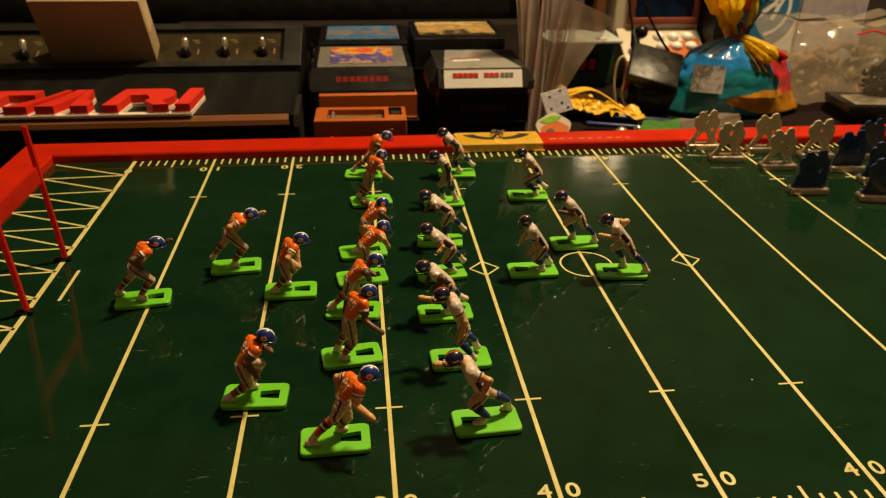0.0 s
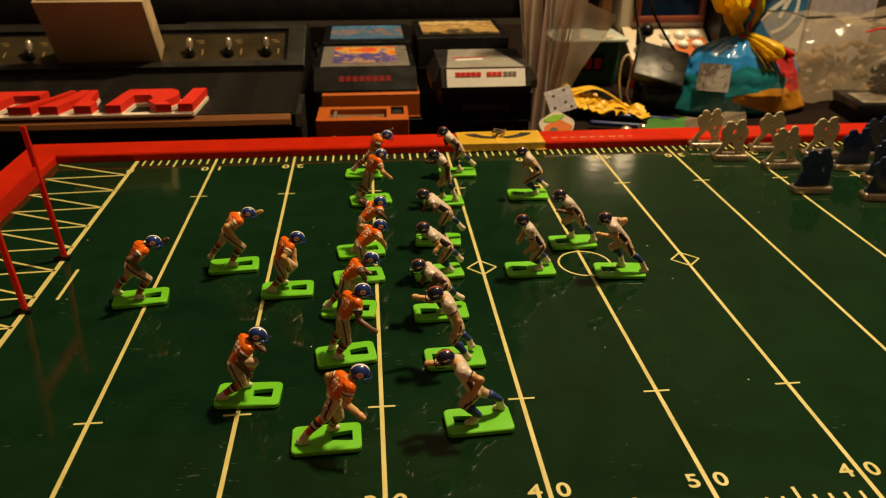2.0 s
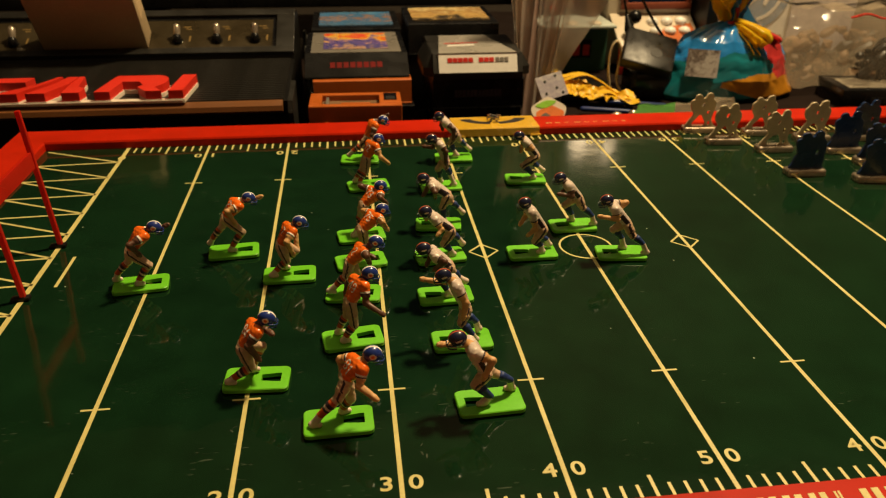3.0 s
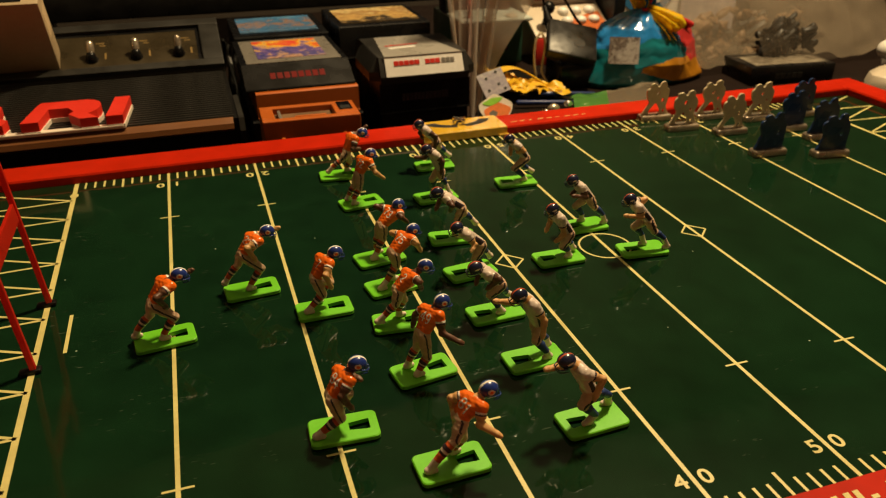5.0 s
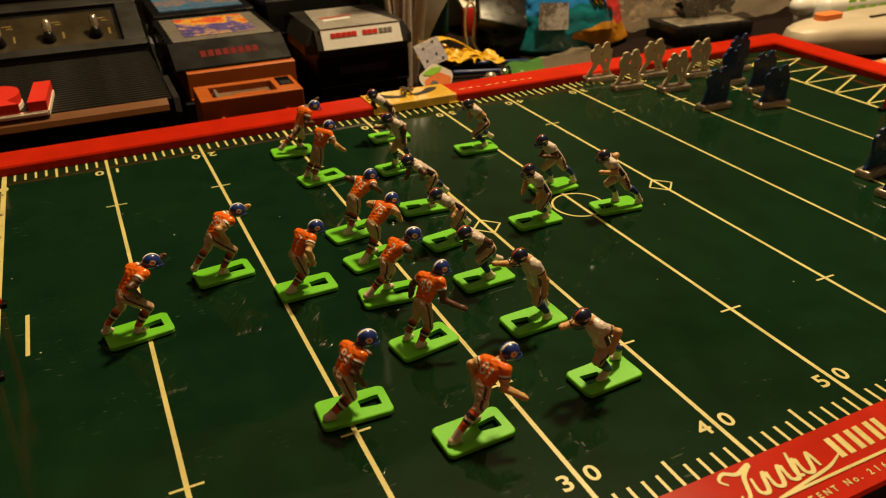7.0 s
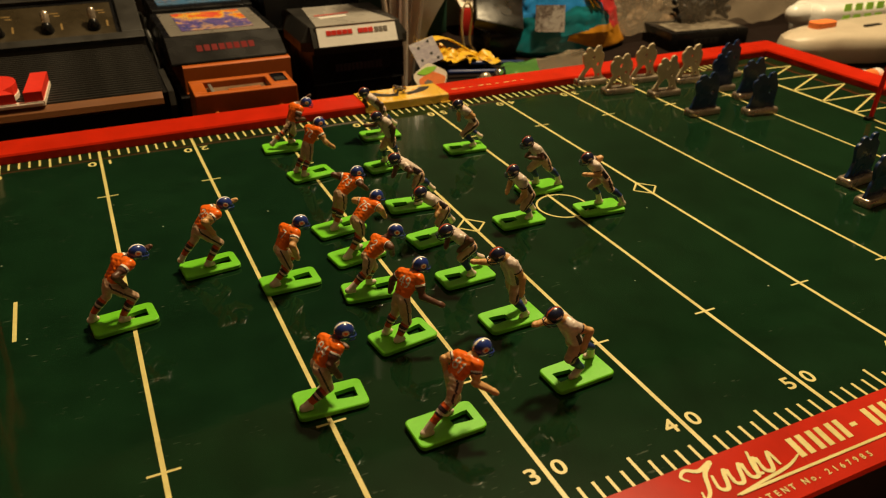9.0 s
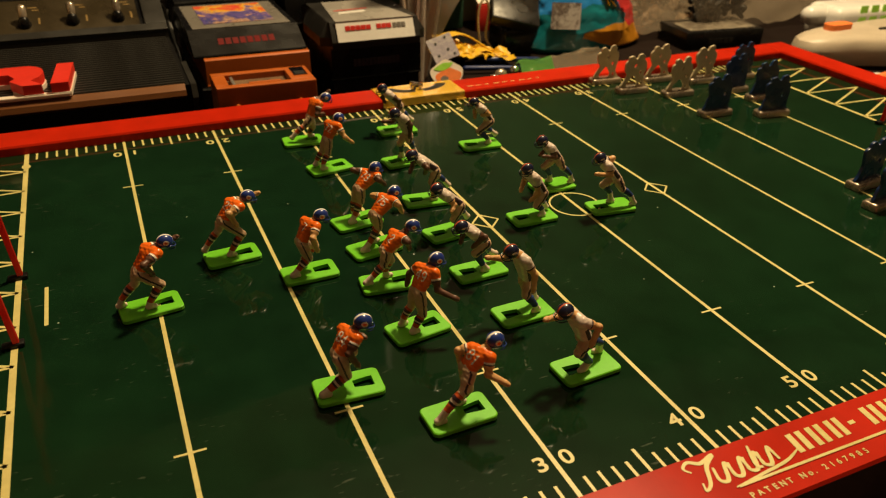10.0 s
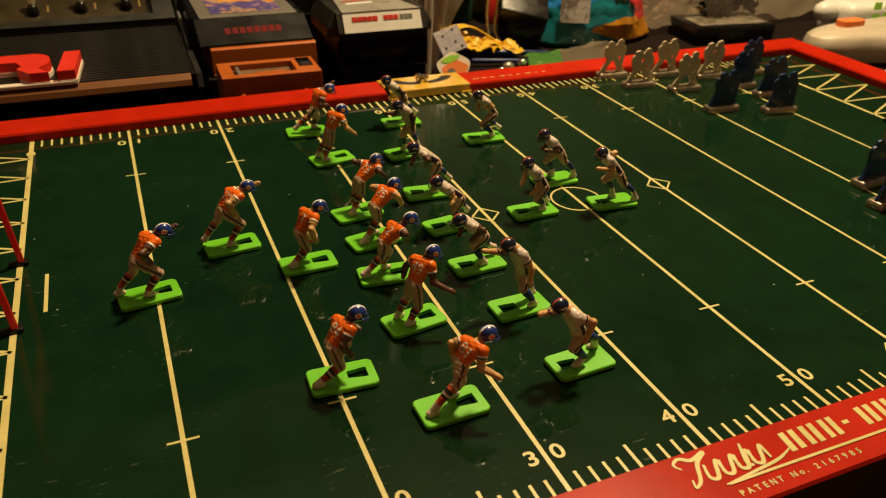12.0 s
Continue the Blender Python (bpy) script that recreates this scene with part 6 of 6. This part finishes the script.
part("button", Shape().prism([(x, y) for x, y in [(0.803 + p, 0.282 + q) for p, q in rounded(0.034, 0.016, 0.007)]], -0.0135, -0.0062), FOAM, gd, "orange button")
part("groove", Shape().box(0.843, 0.868, 0.258, 0.262, -0.0120, -0.0092), GREYPL, gd, smooth=False)

wb = thing("white_toy_box", (0.88, 0.34, TABLE_Z), "white rounded toy body with lime green print", "toy")
WB = Matrix.Translation((0.856, 0.326, -0.017)) @ Matrix.Rotation(radians(-4), 4, "Z")
part("shell", Shape().box(0.0, 0.21, 0.0, 0.055, TABLE_Z + 0.017, 0.0120, 0.010, at=WB, seg=4), PAPERWHITE, wb)
part("nozzle", Shape().tube([WB @ Vector((-0.014, 0.03, 0.000)), WB @ Vector((0.004, 0.03, 0.000))], 0.0115, 0, 16), PAPERWHITE, wb)
for k in range(4):
    x = 0.030 + 0.017 * k
    part("print_shape", Shape().prism([(x, -0.012), (x + 0.011, -0.012), (x + 0.0145, 0.008), (x + 0.0035, 0.008)], 0, 0.0008, at=WB @ Matrix.Translation((0, 0.0016, 0.006)) @ Matrix.Rotation(radians(80), 4, "X")), LIME, wb, smooth=False)
for k, (x, y) in enumerate(((0.735, 0.205), (0.752, 0.196), (0.772, 0.190), (0.792, 0.180))):
    t0 = Vector((x, y, TABLE_Z + 0.0075))
    d = Vector((0.010, -0.004 + 0.003 * k, 0))
    ft = thing("foam_dart", (x, y, TABLE_Z), "orange foam dart lying beside the board", "foam dart", "foam darts")
    part("shaft", Shape().tube([t0 - d, t0 + d], 0.0070, 0, 12), FOAM, ft)
    part("tip", Shape().tube([t0 + d * 1.3, t0 + d * 2.0], 0.0066, 0, 12), PAPERWHITE, ft)

# ---------------------------------------------------------------- small clutter on the table
gfun = lambda u, v: (0.418 + 0.110 * u + 0.035 * v, 0.298 + 0.082 * v + 0.02 * u, TABLE_Z + 0.002 + 0.014 * math.sin(math.pi * v) + 0.004 * wob(u * 7, v * 5, 4))  # noqa: E731
gb = thing("green_edged_bag", (0.47, 0.34, TABLE_Z), "clear flat bag with a green edge on the table", "plastic bag")
part("film", Shape().sheet(lambda u, v: gfun(0.38 + 0.62 * u, v), 20, 12), ZIPFILM, gb)
part("green_edge", Shape().sheet(lambda u, v: gfun(0.38 * u, v), 8, 12), GREENFILM, gb, "green printed edge")
cs = thing("patterned_card", (0.350, 0.330, TABLE_Z), "small pale card with a repeated round print", "card")
CM = Matrix.Translation((0.3455, 0.3290, -0.0040)) @ Matrix.Rotation(radians(-16), 4, "Y") @ Matrix.Rotation(radians(50), 4, "X")
part("sheet", Shape().box(-0.0125, 0.0125, -0.012, 0.012, 0.0, 0.0006, at=CM), LILAC, cs, smooth=False)
for px, py in ((-0.005, 0.006), (0.006, 0.009), (-0.007, -0.006), (0.004, -0.003), (0.008, -0.009)):
    part("print_dot", Shape().prism([(px + 0.0014 * math.cos(k * math.pi / 6), py + 0.0014 * math.sin(k * math.pi / 6)) for k in range(12)], 0.0005, 0.0009, at=CM), GREYPL, cs, smooth=False)
part("prop", Shape().box(0.3400, 0.3560, 0.3300, 0.3420, TABLE_Z, -0.0130, 0.001), BLACK, cs)
st = thing("die_cut_sticker", (0.362, 0.330, TABLE_Z), "die-cut sticker with white edge, orange and green print", "sticker")
SM = Matrix.Translation((0.3355, 0.2960, -0.0190)) @ Matrix.Rotation(radians(62), 4, "X") @ Matrix.Scale(0.82, 4)
blob = [(0.019 * math.cos(k * math.pi / 14) * (1 + 0.12 * math.sin(3 * k * math.pi / 14)), 0.016 * math.sin(k * math.pi / 14) * (1 + 0.10 * math.cos(4 * k * math.pi / 14))) for k in range(28)]
part("white_edge", Shape().prism(blob, 0, 0.0005, at=SM), LETTERWHITE, st, smooth=False)
part("orange_print", Shape().prism([(x * 0.80 + 0.001 + 0.1 * y, y * 0.62 - 0.003) for x, y in blob], 0.0004, 0.0008, at=SM), FOAM, st, smooth=False)
part("green_print", Shape().prism([(x * 0.60 - 0.003, y * 0.22 + 0.0095 + 0.12 * x) for x, y in blob], 0.0006, 0.0010, at=SM), LIME, st, smooth=False)
part("pale_print", Shape().prism([(x * 0.24 - 0.004, y * 0.22 - 0.004) for x, y in blob], 0.0007, 0.0011, at=SM), LABELGREY, st, smooth=False)
part("prop", Shape().box(0.3240, 0.3480, 0.3020, 0.3140, TABLE_Z, -0.0180, 0.001), BLACK, st)
random.seed(11)
for k in range(4):
    x, y, z = random.uniform(0.366, 0.41), random.uniform(0.40, 0.46), TABLE_Z + random.uniform(0.004, 0.026)
    ex, ey = x + random.uniform(0.035, 0.085), y + random.uniform(-0.05, 0.0)
    m1 = Vector((x * 0.65 + ex * 0.35, y + random.uniform(-0.012, 0.004), z + random.uniform(0.002, 0.008)))
    m2 = Vector((x * 0.3 + ex * 0.7, (y + ey) / 2, (z + TABLE_Z) / 2 + random.uniform(0.004, 0.010)))
    solo("yellow_strip", Shape().tube(smooth_line([(x, y, z), m1, m2, (ex, ey, TABLE_Z + 0.005)], 5), random.uniform(0.0022, 0.0062), 0, 8, 0.22), CABLE_Y, "curled yellow plastic strip in a loose pile", "plastic strip", "yellow strips")
for x0, y0, w, d, hh, ph in ((0.366, 0.405, 0.050, 0.045, 0.022, 1.0), (0.395, 0.390, 0.060, 0.030, 0.012, 4.0)):
    solo("yellow_wrapper", Shape().sheet(lambda u, v: (x0 + w * u + 0.004 * wob(u * 5, v * 5, ph), y0 + d * v - 0.012 * u + 0.006 * wob(u * 4, v * 6, ph + 2), TABLE_Z + 0.006 + hh * (1 - 0.7 * u) * (0.45 + 0.55 * v) + 0.010 * abs(wob(u * 5 + ph, v * 4, 1)) + 0.0012 * wob(u * 13, v * 11, ph)), 36, 24), CABLE_Y, "crumpled yellow wrapper in the clutter", "wrapper", "yellow wrappers")
for k in range(2):
    x, y = 0.392 + 0.03 * k, 0.375 + 0.012 * (k % 2)
    solo("blue_pen", Shape().tube([(x, y, TABLE_Z + 0.006 + 0.003 * k), (x + 0.06, y + 0.01 * (k - 1.5), TABLE_Z + 0.005)], [0.0028, 0.0022], 0, 9), CABLE_B, "dark blue pen lying in the clutter", "pen", "pens")
for k, (x, y) in enumerate(((0.404, 0.334), (0.418, 0.346), (0.437, 0.352), (0.450, 0.340))):
    solo("metal_bead", Shape().ball((x, y, TABLE_Z + 0.0055), (0.0055 + 0.001 * (k % 2), 0.0050, 0.0055), 0, 14, 9), STEEL if k % 2 else CHROME, "shiny steel bead on the table", "bead", "steel beads")
solo("black_clutter_tray", Shape().box(0.385, 0.452, 0.420, 0.500, TABLE_Z, TABLE_Z + 0.004, 0.0015), BLACK, "shallow black tray under the yellow strips", "tray")
solo("brown_card_strip", Shape().box(0.372, 0.470, 0.292, 0.318, TABLE_Z, TABLE_Z + 0.006, 0.001), mat("kraft_card", (0.40, 0.20, 0.08), 0.7), "brown card strip lying behind the board", "card")
solo("green_case", Shape().box(0.595, 0.645, 0.46, 0.52, TABLE_Z, TABLE_Z + 0.02, 0.003), DKGREEN, "dark green plastic case on the table", "case")
